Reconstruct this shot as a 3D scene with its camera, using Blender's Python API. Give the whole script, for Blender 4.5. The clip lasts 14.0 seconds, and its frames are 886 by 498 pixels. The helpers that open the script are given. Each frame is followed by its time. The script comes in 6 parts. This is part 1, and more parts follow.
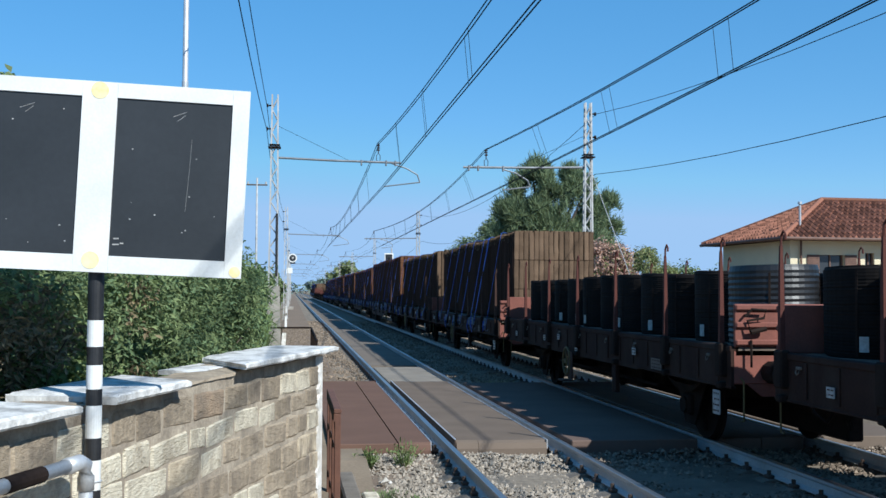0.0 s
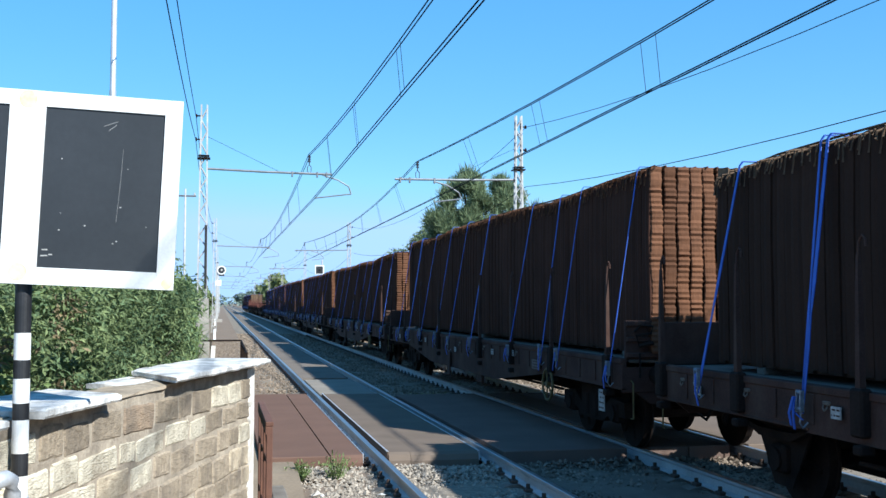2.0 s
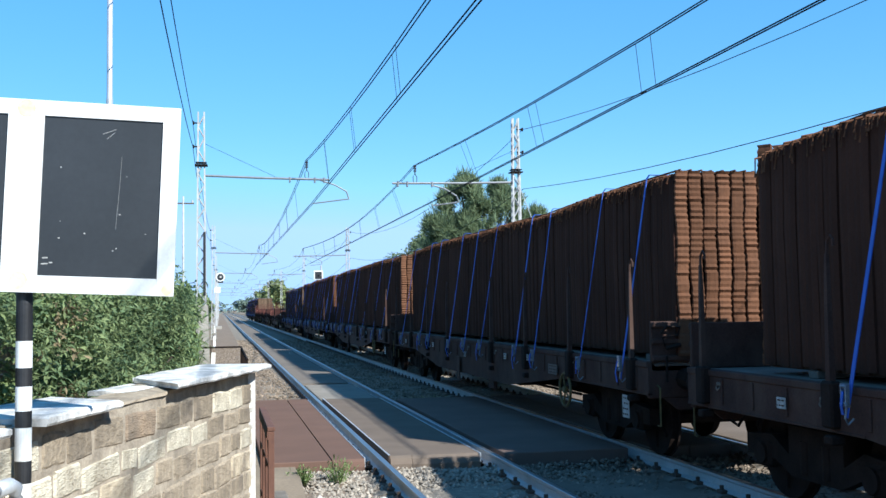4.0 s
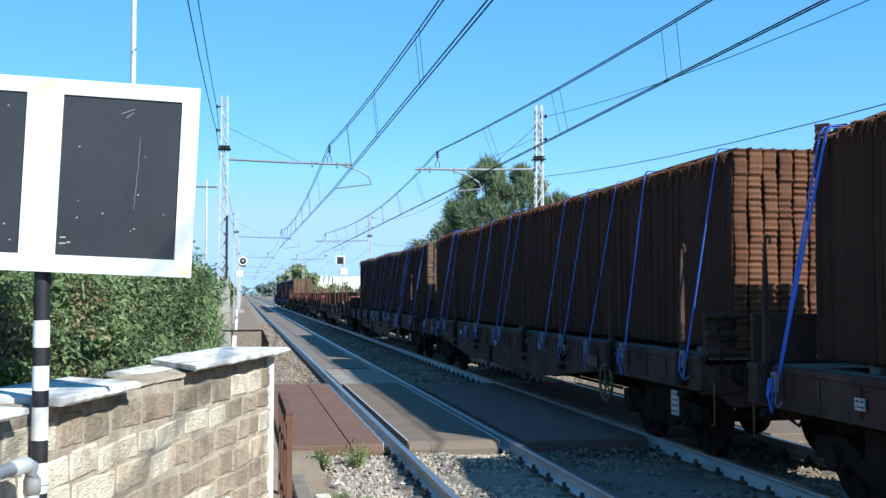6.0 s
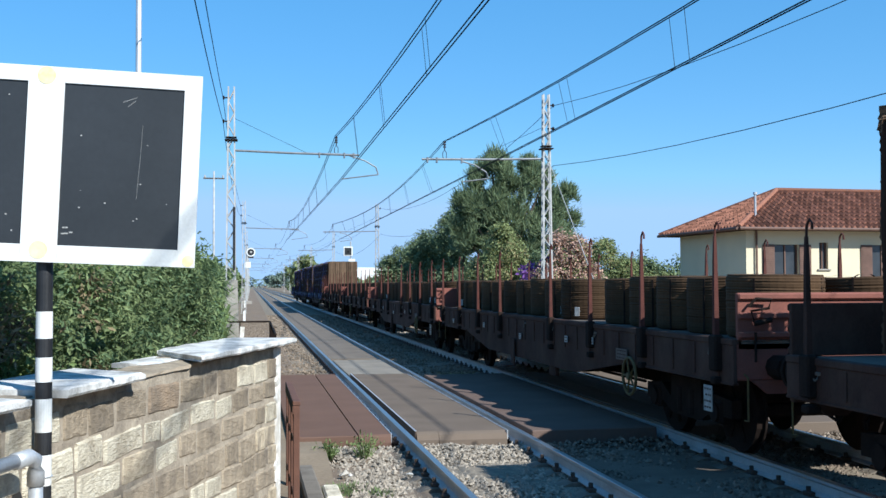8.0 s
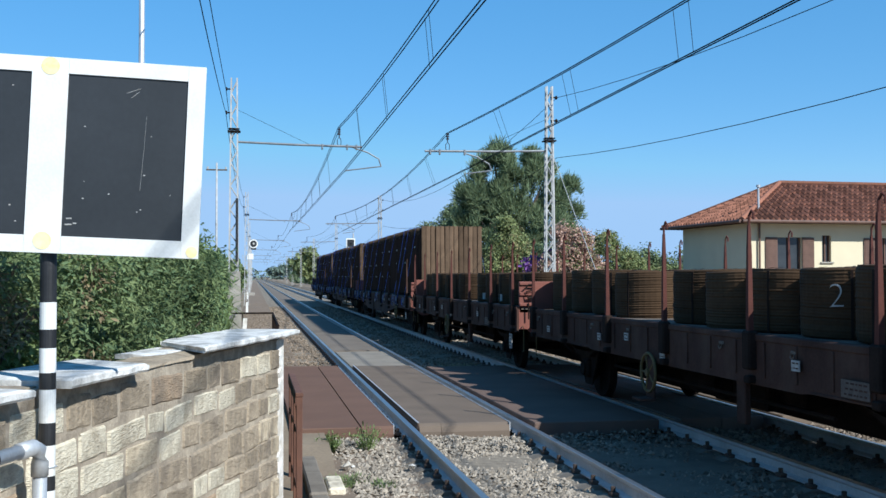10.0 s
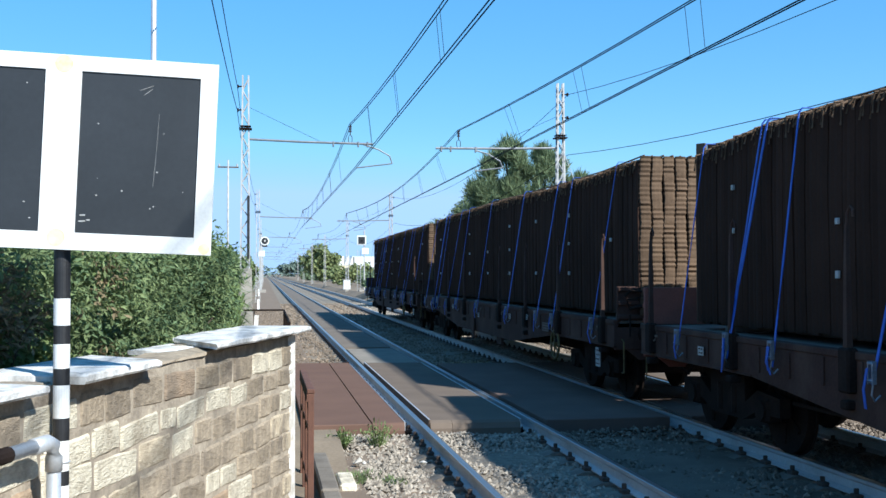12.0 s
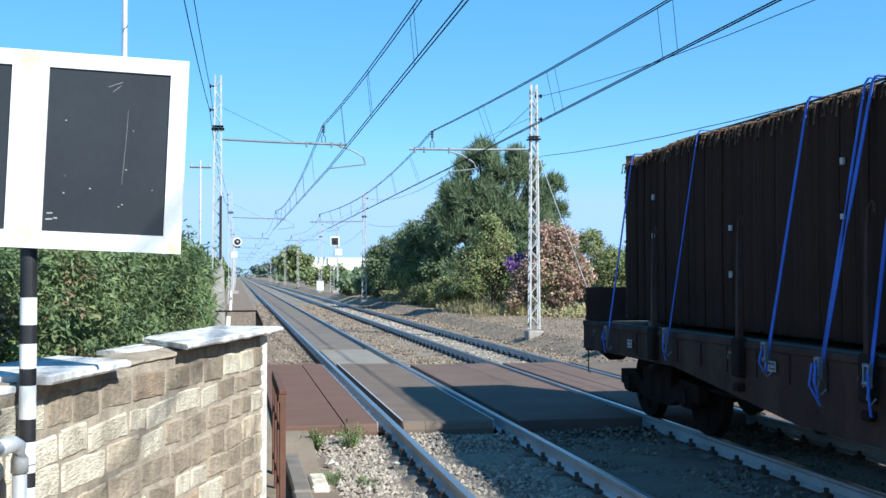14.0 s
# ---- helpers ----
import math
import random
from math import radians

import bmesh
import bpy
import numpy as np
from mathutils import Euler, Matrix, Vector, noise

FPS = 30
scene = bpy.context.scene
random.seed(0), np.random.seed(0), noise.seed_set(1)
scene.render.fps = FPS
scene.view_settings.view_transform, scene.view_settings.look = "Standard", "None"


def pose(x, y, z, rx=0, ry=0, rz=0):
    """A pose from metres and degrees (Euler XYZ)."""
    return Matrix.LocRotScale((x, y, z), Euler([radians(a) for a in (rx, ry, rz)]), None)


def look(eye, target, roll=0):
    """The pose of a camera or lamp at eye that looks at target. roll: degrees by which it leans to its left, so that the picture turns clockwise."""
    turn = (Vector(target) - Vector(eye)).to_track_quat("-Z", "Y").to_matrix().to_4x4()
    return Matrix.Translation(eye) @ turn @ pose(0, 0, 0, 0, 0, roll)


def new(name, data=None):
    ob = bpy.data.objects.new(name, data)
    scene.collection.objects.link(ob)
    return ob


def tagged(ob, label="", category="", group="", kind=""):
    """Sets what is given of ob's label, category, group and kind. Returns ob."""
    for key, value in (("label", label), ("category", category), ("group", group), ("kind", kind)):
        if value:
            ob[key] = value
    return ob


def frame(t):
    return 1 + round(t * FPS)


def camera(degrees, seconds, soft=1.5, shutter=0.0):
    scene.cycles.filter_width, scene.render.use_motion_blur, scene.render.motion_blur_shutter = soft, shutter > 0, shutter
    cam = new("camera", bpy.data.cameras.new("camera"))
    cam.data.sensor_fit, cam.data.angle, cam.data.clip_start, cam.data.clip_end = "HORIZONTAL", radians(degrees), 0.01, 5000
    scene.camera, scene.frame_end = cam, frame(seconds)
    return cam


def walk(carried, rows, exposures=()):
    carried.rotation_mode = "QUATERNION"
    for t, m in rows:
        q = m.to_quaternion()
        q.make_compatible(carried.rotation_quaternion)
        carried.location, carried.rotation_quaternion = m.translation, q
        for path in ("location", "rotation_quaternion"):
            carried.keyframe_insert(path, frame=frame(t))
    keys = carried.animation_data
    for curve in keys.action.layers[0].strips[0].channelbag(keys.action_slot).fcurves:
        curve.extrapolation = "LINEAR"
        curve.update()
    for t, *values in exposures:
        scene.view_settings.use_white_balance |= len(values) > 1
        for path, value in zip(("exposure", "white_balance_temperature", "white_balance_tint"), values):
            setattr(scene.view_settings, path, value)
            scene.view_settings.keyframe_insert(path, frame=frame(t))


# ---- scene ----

# camera: hand-held on the lineside path, eye about 1.9 m over the rail heads; the rails run along y
cam = camera(45.95, 14.0, soft=1.5)
PATH = [
    (0, -0.016, -0.077, 1.956, -8.209, 2.323, -0.299),
    (0.5, -0.022, -0.075, 1.956, -9.513, 2.533, -0.569),
    (1, -0.031, -0.086, 1.956, -10.260, 2.673, -0.410),
    (1.5, -0.031, -0.104, 1.948, -11.052, 2.784, -0.171),
    (2, -0.038, -0.097, 1.951, -11.993, 2.992, -0.120),
    (2.5, -0.044, -0.133, 1.949, -12.480, 3.149, 0.185),
    (3, -0.043, -0.126, 1.949, -12.446, 3.276, 0.882),
    (5.5, -0.038, -0.120, 1.932, -11.135, 2.685, -0.015),
    (6, -0.019, -0.073, 1.935, -10.852, 2.467, -0.025),
    (6.5, -0.020, -0.066, 1.933, -10.676, 2.440, 0.153),
    (7, -0.013, -0.067, 1.927, -10.592, 2.452, 0.237),
    (7.5, 0.000, -0.019, 1.929, -10.465, 2.199, 0.269),
    (10, -0.005, -0.015, 1.928, -10.284, 1.510, 0.076),
    (10.5, -0.004, -0.005, 1.926, -9.985, 1.282, 0.226),
    (11, -0.004, 0.010, 1.927, -9.911, 1.151, 0.078),
    (11.5, -0.012, -0.005, 1.921, -9.809, 1.224, -0.197),
    (12, -0.009, -0.025, 1.925, -9.687, 1.359, 0.048),
    (12.5, -0.004, -0.008, 1.926, -9.686, 1.592, -0.248),
    (13, -0.003, 0.018, 1.926, -10.222, 1.890, -0.336),
    (13.5, -0.003, -0.003, 1.914, -11.011, 1.778, -0.056),
    (14, 0.000, -0.000, 1.915, -11.136, 1.429, -0.000),
]
# the clip brightens while the dark train fills the view
EXPOSURE = [(t, e, 5900, 6) for t, e in ((0, 0.42), (0.5, 0.45), (1.0, 0.7), (1.5, 0.85), (3.0, 0.95), (5.5, 0.95), (7.0, 0.85), (7.7, 0.7), (9.8, 0.48), (11.0, 0.5), (11.5, 0.7), (12.5, 0.85), (14.0, 0.9))]
walk(cam, [(t, pose(x, y, z, 90 + p, r, w)) for t, x, y, z, w, p, r in PATH], EXPOSURE)

# ---- light: low afternoon sun from behind, over the right shoulder ----
SUN = Vector((2.66, -3.9, 3.56)).normalized()
world = bpy.data.worlds.new("sky")
scene.world = world
world.use_nodes = True
wn = world.node_tree.nodes
sky = wn.new("ShaderNodeTexSky")
sky.sky_type, sky.sun_disc = "NISHITA", False
sky.sun_elevation = math.asin(SUN.z)
sky.sun_rotation = math.atan2(SUN.x, SUN.y)
sky.altitude, sky.air_density, sky.dust_density, sky.ozone_density = 300, 0.8, 0.0, 7.0
wn["Background"].inputs["Strength"].default_value = 0.266
flat, rich = wn.new("ShaderNodeGamma"), wn.new("ShaderNodeHueSaturation")
flat.inputs["Gamma"].default_value, rich.inputs["Saturation"].default_value = 0.46, 1.66
world.node_tree.links.new(sky.outputs[0], flat.inputs[0])
world.node_tree.links.new(flat.outputs[0], rich.inputs["Color"])
haze = wn.new("ShaderNodeMix")
haze.data_type, haze.blend_type = "RGBA", "DARKEN"
haze.inputs[0].default_value, haze.inputs[7].default_value = 1.0, (1.08, 1.60, 2.35, 1)
world.node_tree.links.new(rich.outputs[0], haze.inputs[6])
world.node_tree.links.new(haze.outputs[2], wn["Background"].inputs["Color"])
sun = new("sun", bpy.data.lights.new("sun", "SUN"))
sun.data.energy, sun.data.angle, sun.data.color = 4.6, radians(0.55), (1.0, 0.95, 0.87)
sun.matrix_basis = look(SUN * 60, (0, 0, 0))


# ---- materials ----
def material(name, base, dark=None, rough=0.7, metal=0.0, scale=4.0, fine=60.0, bump=0.3, spread=0.5, island=0.0,
             streak=(1, 1, 1), spec=0.5, trans=0.0, stain=None):
    """Two colours mixed by a coarse and a fine noise, with relief; island: how much pieces differ from one another."""
    m = bpy.data.materials.new(name)
    m.use_nodes = True
    nt, p = m.node_tree, m.node_tree.nodes["Principled BSDF"]
    n, ln = nt.nodes.new, nt.links.new
    if dark is None:
        dark = tuple(c * 0.6 for c in base)
    co = n("ShaderNodeTexCoord")
    mp = n("ShaderNodeMapping")
    mp.inputs["Scale"].default_value = streak
    ln(co.outputs["Object"], mp.inputs[0])
    a, b = n("ShaderNodeTexNoise"), n("ShaderNodeTexNoise")
    a.inputs["Scale"].default_value, a.inputs["Detail"].default_value = scale, 6
    b.inputs["Scale"].default_value, b.inputs["Detail"].default_value = fine, 3
    ln(mp.outputs[0], a.inputs["Vector"]), ln(mp.outputs[0], b.inputs["Vector"])
    mix = n("ShaderNodeMix")
    mix.data_type, mix.blend_type = "FLOAT", "MIX"
    mix.inputs[0].default_value = 0.35
    ln(a.outputs["Fac"], mix.inputs[2]), ln(b.outputs["Fac"], mix.inputs[3])
    r = n("ShaderNodeValToRGB")
    r.color_ramp.elements[0].position, r.color_ramp.elements[1].position = 0.5 - spread * 0.3, 0.5 + spread * 0.3
    r.color_ramp.elements[0].color, r.color_ramp.elements[1].color = (*dark, 1), (*base, 1)
    ln(mix.outputs[0], r.inputs[0])
    out = r.outputs[0]
    if island:
        g, info, add = n("ShaderNodeNewGeometry"), n("ShaderNodeObjectInfo"), n("ShaderNodeMath")
        add.operation = "ADD"
        ln(g.outputs["Random Per Island"], add.inputs[0]), ln(info.outputs["Random"], add.inputs[1])
        fr = n("ShaderNodeMath")
        fr.operation = "FRACT"
        ln(add.outputs[0], fr.inputs[0])
        rng = n("ShaderNodeMapRange")
        rng.inputs["To Min"].default_value, rng.inputs["To Max"].default_value = 1 - island, 1 + island
        ln(fr.outputs[0], rng.inputs["Value"])
        hs = n("ShaderNodeHueSaturation")
        ln(rng.outputs[0], hs.inputs["Value"]), ln(out, hs.inputs["Color"])
        out = hs.outputs[0]
    if stain:
        # weathering that runs over neighbouring pieces: a darker tone where a broad noise is high
        amount, tone, size = stain
        pos, sn, sr, sm = n("ShaderNodeNewGeometry"), n("ShaderNodeTexNoise"), n("ShaderNodeMapRange"), n("ShaderNodeMix")
        sm2 = n("ShaderNodeMapping")
        sm2.inputs["Scale"].default_value = (1, 1, 0.55)
        ln(pos.outputs["Position"], sm2.inputs[0]), ln(sm2.outputs[0], sn.inputs["Vector"])
        sn.inputs["Scale"].default_value, sn.inputs["Detail"].default_value, sn.inputs["Roughness"].default_value = size, 7, 0.65
        sr.inputs["From Min"].default_value, sr.inputs["From Max"].default_value = 0.46, 0.68
        sr.inputs["To Max"].default_value = amount
        sm.data_type = "RGBA"
        ln(sn.outputs["Fac"], sr.inputs["Value"]), ln(sr.outputs[0], sm.inputs[0])
        ln(out, sm.inputs[6])
        sm.inputs[7].default_value = (*tone, 1)
        out = sm.outputs[2]
    ln(out, p.inputs["Base Color"])
    p.inputs["Roughness"].default_value, p.inputs["Metallic"].default_value = rough, metal
    p.inputs["Specular IOR Level"].default_value = spec
    if trans:
        tr, ms = n("ShaderNodeBsdfTranslucent"), n("ShaderNodeMixShader")
        ms.inputs[0].default_value = trans
        ln(out, tr.inputs[0]), ln(p.outputs[0], ms.inputs[1]), ln(tr.outputs[0], ms.inputs[2])
        ln(ms.outputs[0], nt.nodes["Material Output"].inputs[0])
    if bump:
        bp = n("ShaderNodeBump")
        bp.inputs["Strength"].default_value, bp.inputs["Distance"].default_value = bump, 0.02
        ln(mix.outputs[0], bp.inputs["Height"]), ln(bp.outputs[0], p.inputs["Normal"])
    return m


M_DIRT = material("dry_earth", (0.31, 0.245, 0.175), (0.15, 0.115, 0.083), 0.95, scale=1.1, fine=30, bump=0.6, spread=0.8, spec=0.1)
M_BALLAST_BED = material("ballast_bed", (0.29, 0.245, 0.19), (0.17, 0.142, 0.11), 0.95, scale=9, fine=45, bump=1.0, spread=0.5, spec=0.1)
M_STONE = material("ballast_stone", (0.37, 0.32, 0.26), (0.215, 0.182, 0.145), 0.9, scale=6, fine=60, bump=0.4, island=0.34, spec=0.12)
M_RAIL = material("rail_side_old_white_paint", (0.50, 0.50, 0.50), (0.33, 0.32, 0.31), 0.6, 0.0, scale=2, fine=40, bump=0.08)
M_RAILTOP = material("rail_head_polished_steel", (0.46, 0.455, 0.45), (0.34, 0.335, 0.33), 0.32, 0.85, scale=1, fine=80, bump=0.03, streak=(6, 0.3, 6))
M_CLIP = material("rusty_clip", (0.09, 0.06, 0.045), None, 0.85, scale=20, fine=90)
M_SLEEPER = material("concrete_sleeper", (0.23, 0.20, 0.165), (0.14, 0.12, 0.10), 0.95, scale=5, fine=70, spec=0.1)
M_PANEL_BROWN = material("brown_crossing_asphalt", (0.180, 0.106, 0.078), (0.120, 0.074, 0.057), 0.95, scale=1.2, fine=120, bump=0.35, spread=0.9, spec=0.1)
M_PANEL_GREY = material("grey_crossing_asphalt", (0.195, 0.150, 0.116), (0.120, 0.094, 0.074), 0.95, scale=1.3, fine=120, bump=0.35, spread=0.9, spec=0.08)
M_PANEL_DARK = material("dark_brown_asphalt", (0.185, 0.130, 0.105), (0.115, 0.082, 0.069), 0.95, scale=1.2, fine=120, bump=0.35, spread=0.9, spec=0.05)
M_EARTH_DARK = material("dark_earth", (0.235, 0.185, 0.145), (0.12, 0.095, 0.074), 0.95, scale=2.2, fine=70, bump=0.9, spread=0.8, spec=0.05)
M_STONE_DARK = material("dark_ballast_stone", (0.245, 0.197, 0.153), (0.125, 0.098, 0.076), 0.95, scale=6, fine=60, bump=0.4, island=0.5, spec=0.08)
M_PAVING = material("dusty_old_paving", (0.30, 0.265, 0.22), (0.19, 0.165, 0.135), 0.95, scale=1.4, fine=60, bump=0.4, spread=0.9, spec=0.1)
M_CONCRETE = material("pale_concrete", (0.36, 0.33, 0.285), (0.22, 0.20, 0.17), 0.92, scale=3, fine=60, bump=0.4)
M_WHITE = material("weathered_white_paint", (0.76, 0.76, 0.74), (0.64, 0.63, 0.59), 0.5, scale=5, fine=90, bump=0.08, spread=0.5)
M_BLACKBOARD = material("faded_black_enamel", (0.030, 0.033, 0.037), (0.018, 0.020, 0.022), 0.45, scale=3, fine=40, bump=0.05, spread=0.8)
M_BLACK = material("black_paint", (0.022, 0.022, 0.024), (0.012, 0.012, 0.013), 0.45, scale=8, fine=80, bump=0.1)
M_YELLOW = material("yellowed_paint", (0.78, 0.62, 0.27), (0.77, 0.70, 0.48), 0.6, scale=12, fine=60, bump=0.05)
M_GALV = material("galvanised_steel", (0.56, 0.57, 0.58), (0.42, 0.43, 0.44), 0.5, 0.4, scale=6, fine=70, bump=0.08)
M_MAST = material("mast_grey_paint", (0.50, 0.50, 0.49), (0.33, 0.32, 0.30), 0.6, 0.1, scale=4, fine=60, bump=0.1)
M_ARM = material("grey_arm_tube", (0.24, 0.255, 0.27), (0.15, 0.155, 0.165), 0.5, 0.4, scale=5, fine=40, bump=0.05)
M_TUFF_TAN = material("tan_tuff", (0.62, 0.52, 0.375), (0.36, 0.285, 0.20), 0.95, scale=7, fine=34, bump=1.0, spread=0.75, island=0.18, spec=0.1, stain=(0.85, (0.175, 0.145, 0.115), 3.4))
# roof base coloured dark to deepen the shade between the tile rows
M_TILE_BED = material("shaded_tile_channels", (0.085, 0.045, 0.033), (0.05, 0.03, 0.024), 0.95, scale=2, fine=30, bump=0.4, spec=0.1)
M_STONE_BROWN = material("rust_dusted_ballast", (0.265, 0.205, 0.150), (0.135, 0.105, 0.078), 0.95, scale=6, fine=60, bump=0.4, island=0.4, spec=0.1)
M_DUST = material("dust_filled_four_foot", (0.215, 0.180, 0.145), (0.135, 0.112, 0.092), 0.95, scale=0.9, fine=60, bump=0.5, spread=0.9, spec=0.1)
M_PATH = material("trodden_brown_path", (0.27, 0.205, 0.150), (0.15, 0.115, 0.086), 0.95, scale=1.5, fine=45, bump=0.8, spread=0.9, spec=0.1)
M_STAKE = material("oxide_red_stake", (0.125, 0.044, 0.034), (0.062, 0.025, 0.020), 0.8, scale=6, fine=60, bump=0.3, spread=0.9, spec=0.15)
M_DIM_PLATE = material("grimy_plate", (0.13, 0.105, 0.09), (0.07, 0.055, 0.048), 0.7, scale=15, fine=80, bump=0.1)
M_HANDLE = material("faded_yellow_paint", (0.13, 0.095, 0.03), None, 0.7, scale=8)
M_WIRE = material("dark_copper_wire", (0.022, 0.036, 0.038), (0.014, 0.022, 0.024), 0.9, 0.0, scale=4, bump=0, spec=0.1)
M_INSUL = material("brown_glazed_insulator", (0.05, 0.03, 0.025), None, 0.25, scale=9, bump=0)
M_RUST = material("rusty_steel", (0.17, 0.075, 0.045), (0.075, 0.035, 0.025), 0.85, scale=6, fine=90, bump=0.4, spread=0.8)
M_MESH = material("rusty_reinforcement_bars", (0.160, 0.073, 0.038), (0.077, 0.038, 0.023), 0.85, scale=3, fine=30, bump=0.6, spread=0.9, island=0.25, spec=0.1)
M_MESH_OLD = material("grey_brown_mesh_bars", (0.165, 0.108, 0.068), (0.078, 0.051, 0.033), 0.85, scale=3, fine=30, bump=0.6, spread=0.9, island=0.3, spec=0.12)
# rust colour darkened to stand for the shade deep between the bars
M_MESHCORE = material("shaded_rust_between_bars", (0.060, 0.034, 0.022), (0.036, 0.022, 0.015), 0.95, scale=5, fine=40, bump=0.6, spec=0.05)
# flank copies of the bar colours, darkened to carry the sunless side's shade
M_MESH_SIDE_OLD = material("shade_toned_grey_brown_edges", (0.052, 0.029, 0.021), (0.030, 0.018, 0.0135), 0.95, scale=1.5, fine=30, bump=0.6, spread=0.9, island=0.13, spec=0.05)
M_MESH_SIDE = material("shade_toned_mat_edges", (0.072, 0.034, 0.023), (0.040, 0.020, 0.0145), 0.95, scale=1.5, fine=30, bump=0.6, spread=0.9, island=0.13, spec=0.05)
M_BAR_DARK = material("dark_rolled_steel", (0.0145, 0.0115, 0.010), (0.008, 0.0065, 0.006), 0.85, 0.0, scale=2, fine=25, bump=0.3, island=0.3, spec=0.15)
M_WAGON_OLD = material("grimy_brown_wagon_paint", (0.044, 0.023, 0.018), (0.021, 0.012, 0.010), 0.85, scale=2.5, fine=40, bump=0.3, spread=0.9, spec=0.12, stain=(0.5, (0.06, 0.045, 0.035), 1.8))
M_WAGON = material("brown_wagon_paint", (0.085, 0.046, 0.036), (0.036, 0.021, 0.017), 0.85, scale=2.5, fine=40, bump=0.3, spread=0.8, spec=0.12, stain=(0.6, (0.105, 0.070, 0.054), 1.8))
M_WAGON_RED = material("faded_oxide_red_paint", (0.27, 0.098, 0.072), (0.14, 0.058, 0.045), 0.75, scale=3, fine=40, bump=0.25, spread=0.9, spec=0.2)
M_WAGON_DARK = material("sooty_underframe", (0.030, 0.020, 0.016), (0.014, 0.010, 0.0085), 0.9, scale=4, fine=40, bump=0.4, spec=0.1)
M_DECK = material("worn_wagon_deck", (0.17, 0.135, 0.105), (0.10, 0.08, 0.065), 0.9, scale=3, fine=40, bump=0.4)
M_STRAP = material("blue_strap_webbing", (0.035, 0.115, 0.52), (0.025, 0.08, 0.37), 0.6, scale=6, fine=150, bump=0.1)
M_RATCHET = material("zinc_ratchet", (0.30, 0.33, 0.38), None, 0.5, 0.5, scale=20, bump=0.1)
M_PLATE = material("dirty_white_plate", (0.50, 0.49, 0.47), (0.28, 0.27, 0.25), 0.6, scale=15, fine=80, bump=0.1)
M_TUFF = material("tuff_block", (0.85, 0.78, 0.62), (0.52, 0.44, 0.32), 0.95, scale=11, fine=42, bump=1.3, spread=0.75, island=0.10, spec=0.1, stain=(0.75, (0.27, 0.215, 0.155), 5.0))
M_TUFF_DARK = material("weathered_grey_tuff", (0.42, 0.34, 0.245), (0.21, 0.17, 0.125), 0.95, scale=7, fine=34, bump=1.0, spread=0.75, island=0.2, spec=0.1, stain=(0.85, (0.175, 0.145, 0.115), 3.4))
M_TUFF_RED = material("reddish_tuff", (0.47, 0.345, 0.225), (0.29, 0.205, 0.14), 0.95, scale=4, fine=16, bump=1.0, spread=0.9, spec=0.1, stain=(0.85, (0.165, 0.135, 0.105), 2.6))
M_MORTAR = material("old_mortar", (0.52, 0.44, 0.335), (0.22, 0.18, 0.14), 0.97, scale=9, fine=60, bump=0.9, spread=0.8, spec=0.1, stain=(0.85, (0.15, 0.125, 0.098), 2.2))
M_LIME = material("flaking_limewash", (0.78, 0.76, 0.72), (0.50, 0.45, 0.38), 0.9, scale=9, fine=50, bump=0.6, spread=0.6, stain=(0.6, (0.36, 0.31, 0.24), 7.0))
M_MARBLE = material("weathered_marble", (0.82, 0.80, 0.76), (0.52, 0.50, 0.47), 0.8, scale=9, fine=50, bump=0.7, spread=0.65, spec=0.15, stain=(0.85, (0.22, 0.21, 0.195), 5.0))
M_LEAF = material("hedge_leaf", (0.260, 0.315, 0.145), (0.150, 0.200, 0.088), 0.65, scale=3, fine=20, bump=0, island=0.35, trans=0.4, spec=0.12)
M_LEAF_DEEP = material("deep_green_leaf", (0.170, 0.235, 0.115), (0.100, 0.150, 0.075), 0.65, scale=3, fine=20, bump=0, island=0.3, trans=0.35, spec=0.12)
M_LEAF_LIGHT = material("bright_reed_leaf", (0.225, 0.285, 0.11), (0.14, 0.195, 0.07), 0.6, scale=3, fine=20, bump=0, island=0.4, trans=0.35, spec=0.2)
M_LEAF_BROWN = material("withered_leaf", (0.23, 0.180, 0.095), (0.13, 0.100, 0.055), 0.8, scale=3, fine=20, bump=0, island=0.45, trans=0.15)
M_LEAF_DARK = material("grey_green_foliage", (0.275, 0.335, 0.185), (0.130, 0.175, 0.095), 0.75, scale=1, fine=9, bump=0, island=0.4, trans=0.4, spec=0.1)
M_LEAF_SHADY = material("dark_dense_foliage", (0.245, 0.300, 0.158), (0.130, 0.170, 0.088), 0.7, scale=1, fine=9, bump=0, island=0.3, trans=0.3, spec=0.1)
M_LEAF_FAR = material("olive_shrub_foliage", (0.30, 0.335, 0.150), (0.165, 0.20, 0.085), 0.7, scale=1, fine=9, bump=0, island=0.45, trans=0.35, spec=0.1)
M_FLOWER = material("dusty_pink_bracts", (0.56, 0.38, 0.30), (0.32, 0.205, 0.155), 0.7, scale=1, fine=9, bump=0, island=0.5, trans=0.3, spec=0.1)
M_FLOWER_PURPLE = material("purple_bracts", (0.30, 0.12, 0.42), (0.18, 0.07, 0.28), 0.7, scale=1, fine=9, bump=0, island=0.4, trans=0.25)
M_BARK = material("bark", (0.13, 0.10, 0.075), (0.06, 0.045, 0.035), 0.95, scale=6, fine=40, bump=0.7, streak=(1, 1, 0.2))
M_DRYGRASS = material("dry_grass", (0.36, 0.30, 0.15), (0.20, 0.17, 0.08), 0.9, scale=2, fine=20, bump=0, island=0.35, trans=0.2)
